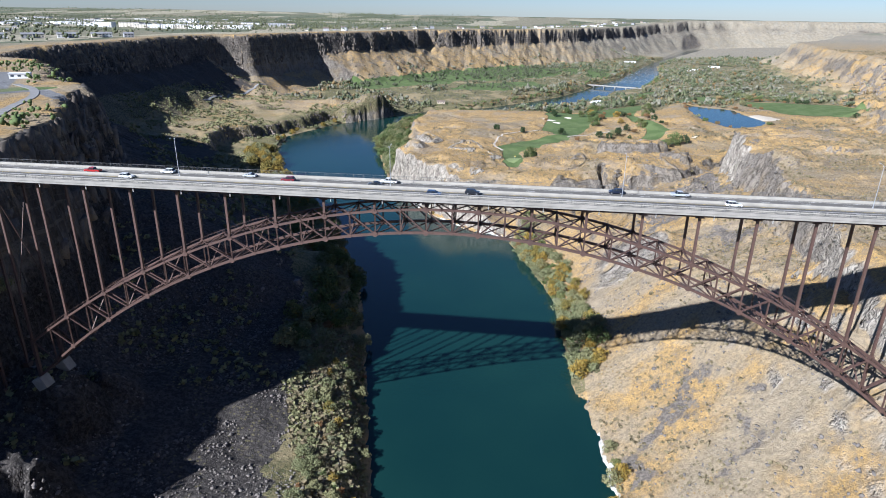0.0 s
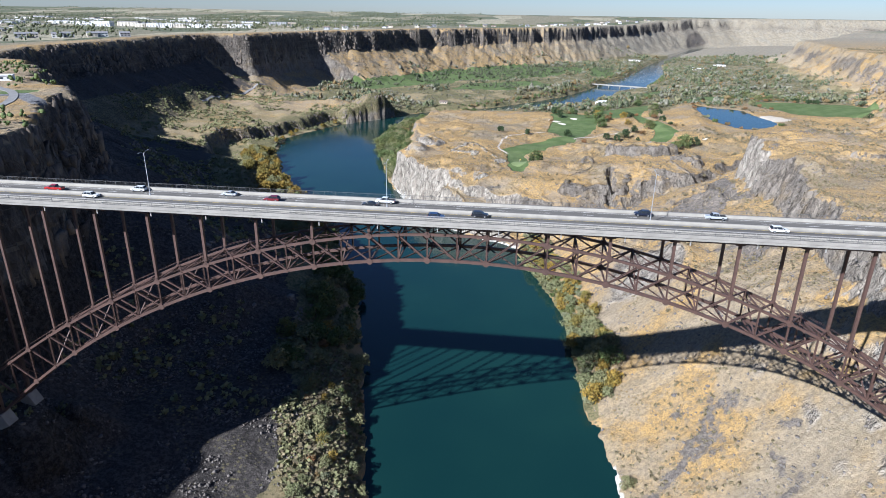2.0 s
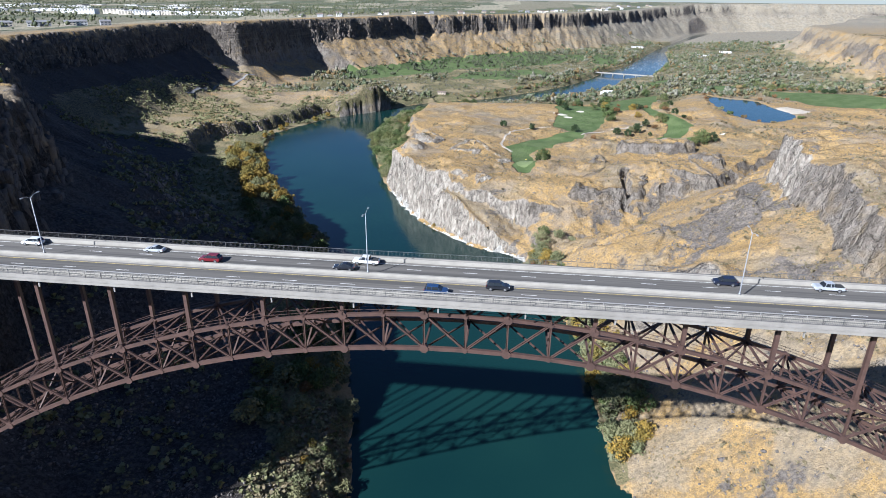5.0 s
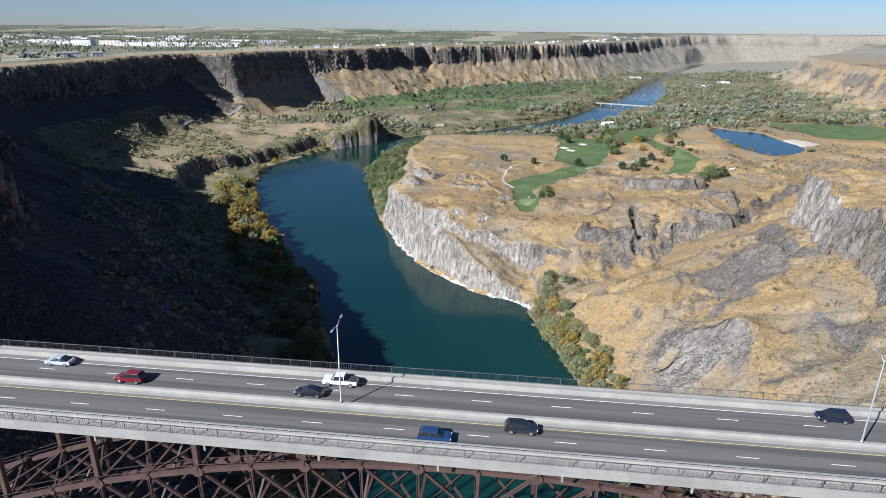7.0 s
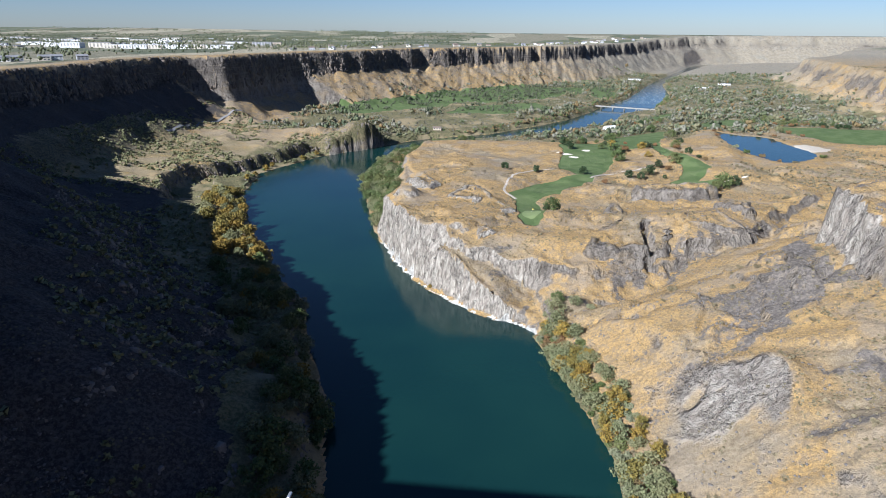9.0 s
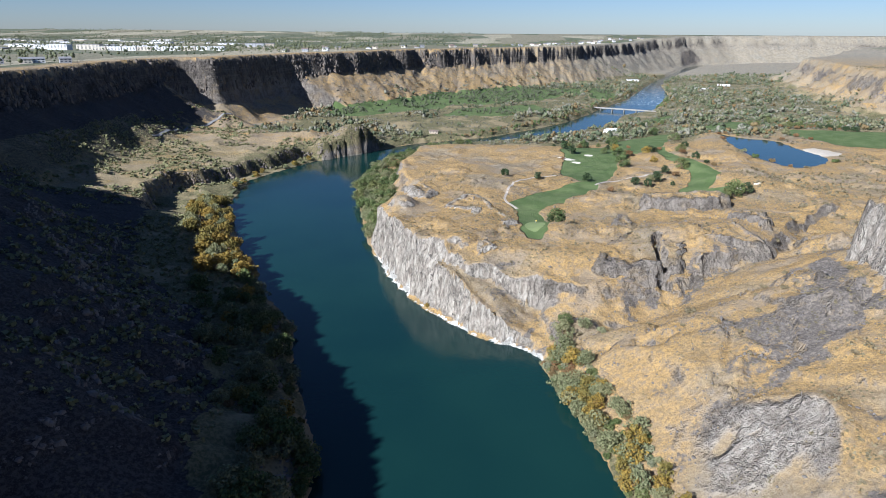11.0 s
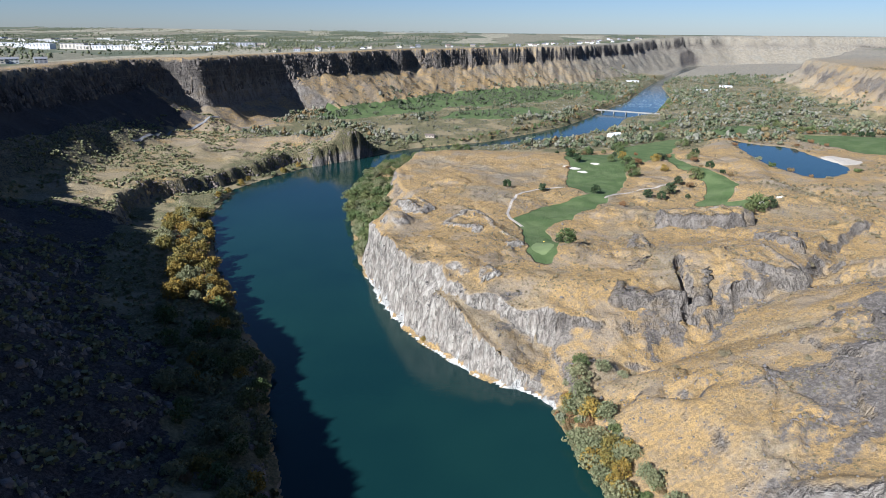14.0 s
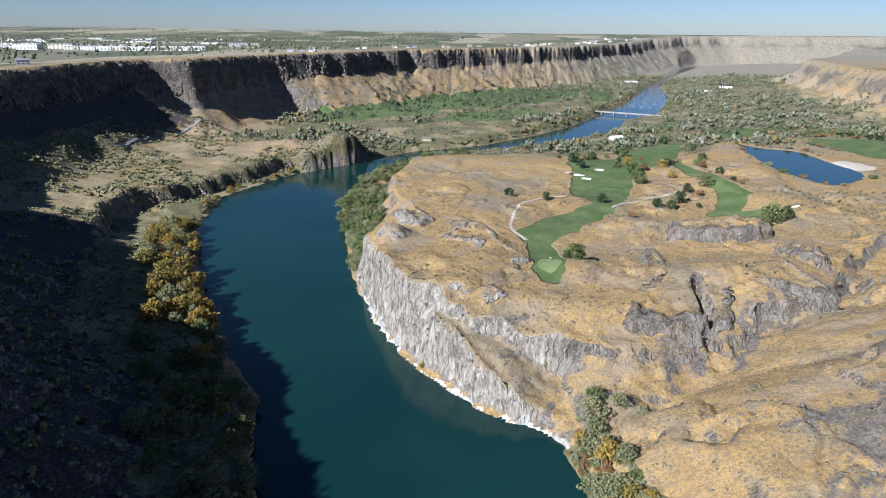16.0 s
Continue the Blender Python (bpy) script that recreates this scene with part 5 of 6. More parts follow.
along(BANK_R, -60, 52, 16, 2, 9, ("bush", "gold", "olive"), (4, 1, 1), 0.75, "shrubs along the river bank", 1)
along(BANK_R, 108, 200, 90, 0.5, 17, ("bush", "olive", "sage", "gold", "rust"), (6, 3, 1, 1.5, 2), 0.9, "shrubs along the river bank", 1)
along(BANK_R, 200, 335, 165, 0.5, 19, ("bush", "olive", "sage", "gold", "rust"), (6, 3, 1, 1.5, 3.0), 0.9, "shrubs along the river bank", 1)
along(BANK_R, 545, 800, 175, 2, 52, ("olive", "green", "bush"), (4, 3, 2), 1.15, "trees along the headland shore", 1)
along(BANK_R, 800, 1100, 120, 3, 48, ("olive", "green", "bush"), (3, 4, 2), 0.9, "trees along the headland shore", 1)
along(BANK_L, 425, 660, 95, 2, 42, ("gold", "olive", "rust"), (6, 3, 1), 1.15, "autumn trees along the shaded bank", -1)
along(BANK_L, 640, 950, 34, 2, 12, ("bush", "olive", "gold"), (4, 2, 1.5), 0.7, "shrubs along the river bank", -1)
along(BANK_L, 110, 425, 170, 1, 52, ("green", "bush", "rust", "gold", "olive"), (4, 3, 1, 0.5, 3), 0.95, "trees along the shaded bank", -1)
along(BANK_L, -60, 110, 165, 1, 30, ("bush", "rust", "olive", "gold", "sage"), (5, 0.7, 2, 0.9, 4), 0.55, "shrubs on the sunlit bank", -1)
for x, y, k, s in ((-168, -34, "olive", 0.8), (-176, -40, "bush", 1.0), (-150, -64, "bush", 0.6), (-120, -84, "gold", 0.5), (-112, -78, "gold", 0.45), (70, 146, "olive", 1.25), (74, 136, "green", 1.0), (68, 128, "bush", 1.0), (66, 116, "gold", 0.7), (76, 154, "olive", 1.0), (72, 158, "green", 0.8), (70, 49, "olive", 0.6), (72, 38, "bush", 0.8), (73, 30, "gold", 0.7), (70, 26, "olive", 0.8), (-185, 8, "olive", 0.7), (34, 352, "green", 0.8), (46, 350, "olive", 0.8),
                   (56, 344, "bush", 0.9), (26, 346, "bush", 0.7), (-62, 402, "gold", 0.3)):
    plant(k, x, y, s, "trees along the river bank")
for x, y, k, s in ((34, 478, "green", 0.8), (30, 490, "dark", 0.7), (38, 484, "dark", 0.75), (-8, 662, "dark", 0.9), (28, 655, "dark", 0.8), (79, 650, "dark", 0.9), (95, 591, "rust", 0.9), (128, 645, "dark", 0.95), (142, 647, "dark", 0.8),
                   (156, 671, "dark", 1.0), (174, 711, "dark", 0.9), (196, 727, "green", 0.95), (183, 699, "rust", 1.1), (148, 662, "olive", 0.6), (219, 607, "green", 1.15), (230, 611, "dark", 1.1), (206, 596, "green", 0.75), (74, 801, "dark", 1.0), (71, 836, "dark", 1.1),
                   (133, 792, "green", 1.0), (131, 746, "green", 0.9), (245, 900, "dark", 0.9), (138, 844, "gold", 0.9), (150, 812, "rust", 1.6), (176, 830, "gold", 0.9), (188, 851, "dark", 0.9), (89, 957, "dark", 0.9), (111, 950, "dark", 1.0), (153, 963, "green", 1.0)):
    plant(k, x, y, 1.3 * s, "trees round the fairways")
for x, y, k, s in ((160, 690, "rust", 0.7), (98, 610, "rust", 0.8), (106, 604, "sage", 1.2), (170, 655, "dark", 0.6), (76, 850, "green", 0.7), (60, 900, "dark", 0.7),
                   (176, 780, "gold", 0.8), (250, 760, "sage", 1.3), (120, 820, "green", 0.75), (132, 870, "dark", 0.8), (205, 880, "rust", 1.2), (100, 930, "olive", 0.9), (166, 900, "rust", 1.1)):
    plant(k, x, y, s, "trees round the fairways")
for x, y, s in ((86, 352, 1.2), (42, 344, 1.0), (62, 346, 0.9), (108, 346, 1.6), (150, 352, 1.2), (142, 340, 1.0), (152, 330, 1.2), (170, 372, 1.0), (205, 470, 1.3), (135, 318, 1.1), (215, 430, 1.0),
                (120, 300, 0.8), (190, 340, 1.0), (96, 318, 0.8), (236, 520, 1.5), (262, 560, 1.2), (245, 470, 1.4), (150, 250, 1.0)):
    plant("sage", x, y, s, "sagebrush on the dry slopes")
for plist in GROVE.values():
    for p in plist:
        if p.name not in USED:
            plant([k for k, v in GROVE.items() if p in v][0], -250, 560)


def strewn(name, label, category, mat, pts, scale, cloud, per):
    """Many small plants as one sheet of leaf clumps."""
    pts = np.asarray(pts)
    n = len(pts)
    pick = rng.integers(len(cloud), size=n)
    out = []
    for i, base in enumerate(cloud):
        sel = pts[pick == i]
        sc = np.asarray(scale)[pick == i]
        if not len(sel):
            continue
        a = rng.random(len(sel)) * 6.283
        c, s = np.cos(a)[:, None], np.sin(a)[:, None]
        bx, by, bz = base[:, 0][None], base[:, 1][None], base[:, 2][None]
        co = np.stack([(bx * c - by * s) * sc[:, None] + sel[:, :1], (bx * s + by * c) * sc[:, None] + sel[:, 1:2], bz * sc[:, None] + sel[:, 2:3]], -1)
        out.append(co.reshape(-1, 3))
    co = np.concatenate(out)
    return tagged(new(name, leaf_mesh(name, co, mat)), label, category, kind="stuff")


ICO = []
for s1 in (-1, 1):
    for s2 in (-1, 1):
        g = 1.618
        ICO += [(0, s1, s2 * g), (s1, s2 * g, 0), (s2 * g, 0, s1)]
ICO = np.array(ICO) / 1.902
ICO_FACES = []
for i3 in itertools.combinations(range(12), 3):
    p3 = ICO[list(i3)]
    if max(np.linalg.norm(p3[0] - p3[1]), np.linalg.norm(p3[1] - p3[2]), np.linalg.norm(p3[0] - p3[2])) < 1.1:
        out_ = np.dot(np.cross(p3[1] - p3[0], p3[2] - p3[0]), p3.sum(0)) > 0
        ICO_FACES.append(i3 if out_ else (i3[0], i3[2], i3[1]))
ICO_FACES = np.array(ICO_FACES)


def crowns(name, label, mat, pts, scale, lobes=6):
    """Far trees as one mesh: each crown a heap of uneven rounded clumps."""
    pts, scale = np.asarray(pts), np.asarray(scale)
    n = len(pts)
    off = rng.normal(0, 1, (n, lobes, 1, 3)) * np.array([1.45, 1.45, 1.1]) + np.array([0, 0, 2.9])
    off[:, 0] = (0, 0, 3.8)
    rad = (0.75 + 1.15 * rng.random((n, lobes, 1, 1)) ** 1.5) * np.array([1, 1, 0.95])
    v = (ICO[None, None] * rad * (0.55 + 0.8 * rng.random((n, lobes, 12, 1))) + off) * np.stack([scale, scale, scale * (0.8 + 0.5 * rng.random(n))], -1)[:, None, None] + pts[:, None, None]
    f = ICO_FACES[None] + 12 * np.arange(n * lobes)[:, None, None]
    return tagged(new(name, mesh_of(name, v.reshape(-1, 3), f.reshape(-1, 3), [mat], tris=True)), label, "woods", kind="stuff")


def pickup_points(n, x0, x1, y0, y1, test, grow=False):
    """Random places on the sheet that pass a test of their masks and height."""
    xs = rng.uniform(x0, x1, n)
    ys = y0 + (y1 - y0) * rng.random(n)
    i = np.clip(np.searchsorted(GX, xs) - 1, 0, len(GX) - 2)
    j = np.clip(np.searchsorted(GY, ys) - 1, 0, len(GY) - 2)
    a, b = (xs - GX[i]) / (GX[i + 1] - GX[i]), (ys - GY[j]) / (GY[j + 1] - GY[j])
    z = (HH[j, i] * (1 - a) + HH[j, i + 1] * a) * (1 - b) + (HH[j + 1, i] * (1 - a) + HH[j + 1, i + 1] * a) * b
    slope = np.hypot((HH[j, i + 1] - HH[j, i]) / (GX[i + 1] - GX[i]), (HH[j + 1, i] - HH[j, i]) / (GY[j + 1] - GY[j]))
    mk = {k: v[j, i] for k, v in MASKS.items()}
    keep = test(xs, ys, z, slope, mk)
    return np.stack([xs, ys, z], -1)[keep]


# far leaves: paler and greyer than LEAF, with distance haze put into the colour
VALLEY = {"green": foliage("valley_leaf_green", (0.075, 0.092, 0.045), (0.125, 0.138, 0.075), (0.105, 0.108, 0.06)),
          "olive": foliage("valley_leaf_olive", (0.10, 0.10, 0.055), (0.165, 0.155, 0.088), (0.14, 0.125, 0.075)),
          "sage": foliage("valley_leaf_grey", (0.125, 0.125, 0.095), (0.205, 0.195, 0.145), (0.17, 0.155, 0.115)),
          "dark": foliage("valley_leaf_dark", (0.05, 0.064, 0.036), (0.085, 0.10, 0.056), (0.075, 0.08, 0.048))}
M_STRAW = foliage("dry_bunchgrass", (0.26, 0.175, 0.07), (0.36, 0.25, 0.105), (0.20, 0.145, 0.075))
tuft = [leaf_cloud([(0, 0, 0.35, 0.55), (0.35, 0.2, 0.3, 0.4), (-0.3, -0.2, 0.3, 0.4)], 10, 0.30) for _ in range(4)]

pts = pickup_points(60000, -100, 330, -80, 720, lambda x, y, z, s, m: (z > 2.5) & (s < 0.9) & (m["turf"] < 0.1) & (m["path"] < 0.1) & (x > x_at(BANK_R, y) + 4) & ((y < 380) | (rng.random(len(x)) < 0.35)) & (fbm(x, y, 60, 3, 41) + 0.5 * fbm(x, y, 14, 2, 42) > -0.05))
pts = pts[:9000]
strewn("sagebrush", "low grey-brown sagebrush and dry tufts on the slopes", "sagebrush", LEAF["sage"], pts, 0.5 + 1.2 * rng.random(len(pts)) ** 2, tuft, 16)
pts = pickup_points(40000, -130, 320, -60, 640, lambda x, y, z, s, m: (z > 2.5) & (s < 0.8) & (m["turf"] < 0.05) & (m["path"] < 0.1) & (m["scree"] < 0.5) & (x > x_at(BANK_R, y) + 4) & (fbm(x, y, 25, 3, 46) > -0.1))[:9500]
strewn("bunchgrass", "straw-coloured bunchgrass tufts on the dry slopes", "grass", M_STRAW, pts, 0.35 + 0.65 * rng.random(len(pts)) ** 2, tuft, 16)
pts = pickup_points(40000, -600, -60, -60, 1150, lambda x, y, z, s, m: (z > 1.5) & (z < 70) & (s < 1.1) & (x < x_at(BANK_L, y) - 3) & (fbm(x, y, 70, 3, 43) > -0.15))
pts = pts[:6000]
strewn("scrub", "olive scrub and sagebrush on the shaded bench", "scrub", LEAF["olive"], pts, rng.uniform(0.9, 3.8, len(pts)), tuft, 16)

for mat, lab, k in ((LEAF["sage"], "grey-green sagebrush thick on the sunlit bank", 1700), (LEAF["olive"], "olive scrub thick on the sunlit bank", 1500)):
    pts = pickup_points(12000, -125, -20, -80, 130, lambda x, y, z, s, m: (z > 1.2) & (x < x_at(BANK_L, y) - 2) & (x > x_at(BANK_L, y) - 36 + 14 * fbm(x, y, 30, 2, 45)))[:k]
    strewn("scrub", lab, "scrub", mat, pts, rng.uniform(0.8, 2.4, len(pts)), tuft, 16)
pts = pickup_points(30000, 240, 1150, 380, 2000, lambda x, y, z, s, m: (z > 20) & (z < 135) & (s < 1.0) & (m["turf"] < 0.1) & (m["tar"] < 0.1) & (signed(x, y, POND) > 6) & (fbm(x, y, 90, 3, 44) > -0.05))[:5000]
strewn("scrub", "olive scrub and sagebrush on dry rocky slopes", "scrub", LEAF["sage"], pts, rng.uniform(1.0, 3.4, len(pts)), tuft, 16)

# woods of the valley floor
pts = pickup_points(36000, -480, 1200, 1030, 3000, lambda x, y, z, s, m: (z > 0.8) & (z < 52) & (s < 0.5) & (m["turf"] < 0.2) & (m["tar"] < 0.2) & (m["path"] < 0.2) & ((x < x_at(BANK_L, y)) | (far_from(x, y, BANK_R) > 26) | (y > 1750)) & (fbm(x, y, 160, 3, 51) + 0.6 * fbm(x, y, 40, 2, 52) > np.where(x < x_at(BANK_L, y), -0.05, 0.0)))
cut = rng.random(len(pts))
for nm, lab, mat, lo, hi in (("valley_trees", "mid green trees of the valley floor", VALLEY["green"], 0.0, 0.24), ("valley_trees", "olive brushwood and trees of the valley floor", VALLEY["olive"], 0.24, 0.52), ("valley_trees", "grey-green brushwood of the valley floor", VALLEY["sage"], 0.52, 0.76),
                             ("valley_trees", "dark evergreen trees of the valley floor", VALLEY["dark"], 0.76, 0.92), ("valley_trees", "rust and gold autumn trees of the valley", LEAF["rust"], 0.92, 1.0)):
    sel = pts[(cut >= lo) & (cut < hi)][:1600]
    crowns(nm, lab, mat, sel, 0.65 + 1.8 * rng.random(len(sel)) ** 2, 5)
pts = pickup_points(30000, -480, 1000, 1000, 2900, lambda x, y, z, s, m: (z > 0.8) & (z < 90) & (s < 0.9) & (m["turf"] < 0.2) & (m["tar"] < 0.2) & (m["path"] < 0.2))[:6000]
strewn("scrub", "grey-green sagebrush of the valley floor", "scrub", VALLEY["sage"], pts, rng.uniform(1.5, 4.2, len(pts)), tuft, 16)
# trees along the far banks, turning colour
line = []
for ln, sg, y0, y1 in ((BANK_L, -1, 1150, 1560), (BANK_L, -1, 1160, 1560), (BANK_L, -1, 1640, 2300), (BANK_R, 1, 1700, 2500)):
    for y in np.arange(y0, y1, 6.5):
        x = float(x_at(ln, y)) + sg * float(rng.uniform(5, 26))
        z = ground_z(x, y)
        if z > 0.2:
            line.append((x, y, z))
line = np.array(line)
half = rng.random(len(line)) < 0.5
crowns("bank_trees", "rust and gold autumn trees along the far bank", LEAF["rust"], line[half], rng.uniform(0.7, 1.2, half.sum()), 6)
crowns("bank_trees", "green trees along the far bank", LEAF["green"], line[~half], rng.uniform(0.7, 1.3, (~half).sum()), 6)
# trees of the golf course and the town on the plain
pts = pickup_points(3500, -480, 420, 1180, 2500, lambda x, y, z, s, m: (z > 1) & (z < 30) & (m["turf"] > 0.6) & (fbm(x, y, 90, 2, 61) > -0.15))[:900]
crowns("fairway_trees", "dark green trees in rows between far fairways", VALLEY["dark"], pts, rng.uniform(0.8, 2.1, len(pts)), 4)
pts = pickup_points(26000, -3200, -250, 350, 4200, lambda x, y, z, s, m: (m["field"] > 0.9) & (m["tar"] < 0.1) & (fbm(x, y, 240, 3, 71) > -0.05))[:4200]
crowns("town_trees", "dark green trees among the houses of the town", VALLEY["dark"], pts, rng.uniform(0.8, 1.9, len(pts)), 2)
pts = pickup_points(40000, -4300, -300, 700, 4700, lambda x, y, z, s, m: (m["field"] > 0.9) & (m["tar"] < 0.1) & (fbm(x, y * 2, 420, 3, 74) > -0.02))[:9000]
crowns("town_trees", "grey-green far trees and hedges of the plain", VALLEY["green"], pts, rng.uniform(1.2, 2.6, len(pts)), 1)
pts = pickup_points(9000, -1200, 1000, 1500, 4300, lambda x, y, z, s, m: (m["field"] > 0.6) & (x < x_at(RIM_L, y) - 60) & (x > x_at(RIM_L, y) - 460) & (fbm(x, y, 200, 3, 72) > -0.1))[:900]
crowns("town_trees", "green trees among houses along the rim", LEAF["green"], pts, rng.uniform(0.6, 1.2, len(pts)), 2)
pts = pickup_points(3000, -560, -200, 60, 420, lambda x, y, z, s, m: (z > 134) & (m["tar"] < 0.1) & (m["turf"] < 0.1) & (fbm(x, y, 50, 2, 73) > 0.0))[:260]
crowns("rim_trees", "green and golden trees beside the rim car park", LEAF["green"], pts, rng.uniform(0.5, 1.0, len(pts)), 4)

# ---- loose rock ----


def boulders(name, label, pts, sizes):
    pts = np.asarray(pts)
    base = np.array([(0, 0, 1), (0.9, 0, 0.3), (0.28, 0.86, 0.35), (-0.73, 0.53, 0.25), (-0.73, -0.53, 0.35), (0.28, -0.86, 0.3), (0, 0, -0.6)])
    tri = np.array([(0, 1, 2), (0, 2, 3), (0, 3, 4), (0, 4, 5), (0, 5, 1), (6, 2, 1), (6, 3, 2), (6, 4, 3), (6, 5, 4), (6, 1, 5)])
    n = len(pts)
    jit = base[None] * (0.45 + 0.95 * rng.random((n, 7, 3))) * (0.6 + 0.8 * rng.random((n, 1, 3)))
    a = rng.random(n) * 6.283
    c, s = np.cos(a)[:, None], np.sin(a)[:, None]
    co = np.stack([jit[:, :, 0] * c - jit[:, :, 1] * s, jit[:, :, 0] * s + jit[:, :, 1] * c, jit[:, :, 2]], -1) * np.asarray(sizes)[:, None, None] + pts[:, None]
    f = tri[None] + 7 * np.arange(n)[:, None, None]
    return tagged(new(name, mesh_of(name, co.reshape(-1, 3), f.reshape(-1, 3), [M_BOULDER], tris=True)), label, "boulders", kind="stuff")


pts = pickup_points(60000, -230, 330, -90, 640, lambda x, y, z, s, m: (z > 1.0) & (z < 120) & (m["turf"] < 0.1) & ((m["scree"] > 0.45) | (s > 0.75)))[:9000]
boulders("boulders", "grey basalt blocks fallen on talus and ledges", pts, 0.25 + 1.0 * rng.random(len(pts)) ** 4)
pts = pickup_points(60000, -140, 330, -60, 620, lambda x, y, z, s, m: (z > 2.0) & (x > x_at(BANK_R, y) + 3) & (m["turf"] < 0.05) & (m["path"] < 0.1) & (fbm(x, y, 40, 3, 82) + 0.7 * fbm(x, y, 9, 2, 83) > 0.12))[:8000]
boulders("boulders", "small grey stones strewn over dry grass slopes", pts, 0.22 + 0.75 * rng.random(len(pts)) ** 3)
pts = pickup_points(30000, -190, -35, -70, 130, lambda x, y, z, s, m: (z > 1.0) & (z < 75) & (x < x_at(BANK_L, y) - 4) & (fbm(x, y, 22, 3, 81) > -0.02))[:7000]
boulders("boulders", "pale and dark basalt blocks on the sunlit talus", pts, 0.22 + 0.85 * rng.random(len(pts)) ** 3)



def cliff_rock(name, label, mat, pts, wide, tall, keep_in=0.5):
    """Upright angular blocks bedded in steep faces, one mesh."""
    n = len(pts)
    e = 3.0
    gx_ = (grounds(pts[:, 0] + e, pts[:, 1]) - grounds(pts[:, 0] - e, pts[:, 1])) / (2 * e)
    gy_ = (grounds(pts[:, 0], pts[:, 1] + e) - grounds(pts[:, 0], pts[:, 1] - e)) / (2 * e)
    a = np.arctan2(gy_, gx_) + rng.normal(0, 0.35, n)
    base = np.array([(-1, -1, -1), (1, -1, -1), (1, 1, -1), (-1, 1, -1), (-0.85, -0.8, 1), (0.85, -0.8, 1), (0.85, 0.8, 1), (-0.85, 0.8, 1)], float)
    quad = np.array([(0, 3, 2, 1), (4, 5, 6, 7), (0, 1, 5, 4), (1, 2, 6, 5), (2, 3, 7, 6), (3, 0, 4, 7)])
    jit = base[None] * (0.62 + 0.55 * rng.random((n, 8, 3)))
    jit[:, 4:, 2] += 0.3 * rng.normal(0, 0.5, (n, 4))
    w = np.asarray(wide)[:, None]
    jx, jy, jz = jit[:, :, 0] * w * 0.5, jit[:, :, 1] * w * (0.5 + 0.35 * rng.random((n, 1))), jit[:, :, 2] * np.asarray(tall)[:, None] * 0.5
    jx = jx + 0.12 * jz * rng.normal(0, 1, (n, 1)) + w * keep_in
    jy = jy + 0.12 * jz * rng.normal(0, 1, (n, 1))
    # no block stands over the ground behind it
    back = grounds(pts[:, 0] + np.cos(a) * np.asarray(wide) * 0.9, pts[:, 1] + np.sin(a) * np.asarray(wide) * 0.9)
    over = np.maximum(jz.max(1) + pts[:, 2] - np.maximum(back, pts[:, 2]) - 0.12 * np.asarray(wide), 0)
    jz = jz - over[:, None]
    c_, s_ = np.cos(a)[:, None], np.sin(a)[:, None]
    co = np.stack([jx * c_ - jy * s_ + pts[:, :1], jx * s_ + jy * c_ + pts[:, 1:2], jz + pts[:, 2:3]], -1)
    f = quad[None] + 8 * np.arange(n)[:, None, None]
    return tagged(new(name, mesh_of(name, co.reshape(-1, 3), f.reshape(-1, 4), [mat])), label, "rock", kind="stuff")


def grounds(xs, ys):
    i = np.clip(np.searchsorted(GX, xs) - 1, 0, len(GX) - 2)
    j = np.clip(np.searchsorted(GY, ys) - 1, 0, len(GY) - 2)
    a, b = (xs - GX[i]) / (GX[i + 1] - GX[i]), (ys - GY[j]) / (GY[j + 1] - GY[j])
    return (HH[j, i] * (1 - a) + HH[j, i + 1] * a) * (1 - b) + (HH[j + 1, i] * (1 - a) + HH[j + 1, i + 1] * a) * b


def rock_material(name, dark, mid, light):
    n = Net(name, 0.92)
    n.b.inputs["Specular IOR Level"].default_value = 0.15
    geo = n.t.nodes.new("ShaderNodeNewGeometry")
    f = n.noise(0.5, 6, (1, 1, 0.45), 0.7)
    col = n.mix(n.step(f, 0.36, 0.62), dark, mid)
    col = n.mix(n.mul(geo.outputs["Random Per Island"], 0.45), col, light)
    col = n.mix(n.mul(n.step(n.noise(0.08, 4), 0.5, 0.66), 0.4), col, (0.30, 0.225, 0.14))
    col = n.mix(n.mul(n.step(n.noise(1.6, 5, rough=0.7), 0.52, 0.66), 0.5), col, tuple(v * 0.55 for v in dark))
    n.colour(col)
    n.bump(n.mul(f, n.mul(n.noise(2.2, 4), 0.4), "ADD"), 0.6, 0.3)
    return n.mat


M_BASALT = rock_material("cliff_basalt", (0.10, 0.085, 0.073), (0.19, 0.163, 0.138), (0.22, 0.19, 0.16))
M_CAP = rock_material("rim_caprock", (0.06, 0.052, 0.046), (0.115, 0.10, 0.087), (0.15, 0.13, 0.11))

pts = pickup_points(200000, -480, -60, -120, 1100, lambda x, y, z, s, m: (z > 2) & (z < 60) & (s > 0.9) & (y > 140) & (x < x_at(BANK_L, y)))[:2400]
cliff_rock("rock_outcrop", "dark blocky basalt ledges of the shaded bank", M_BASALT, pts, 1.0 + 3.4 * rng.random(len(pts)) ** 1.6, 1.6 + 4.6 * rng.random(len(pts)) ** 1.6)
pts = pickup_points(260000, -720, -90, -120, 2300, lambda x, y, z, s, m: (z > 78) & (z < 139) & (s > 1.1) & (x < x_at(BANK_L, y)))[:4200]
cliff_rock("rim_rock", "columns of dark basalt along the canyon rim", M_CAP, pts, 2.0 + 5.0 * rng.random(len(pts)), 5.0 + 12 * rng.random(len(pts)) ** 1.3)
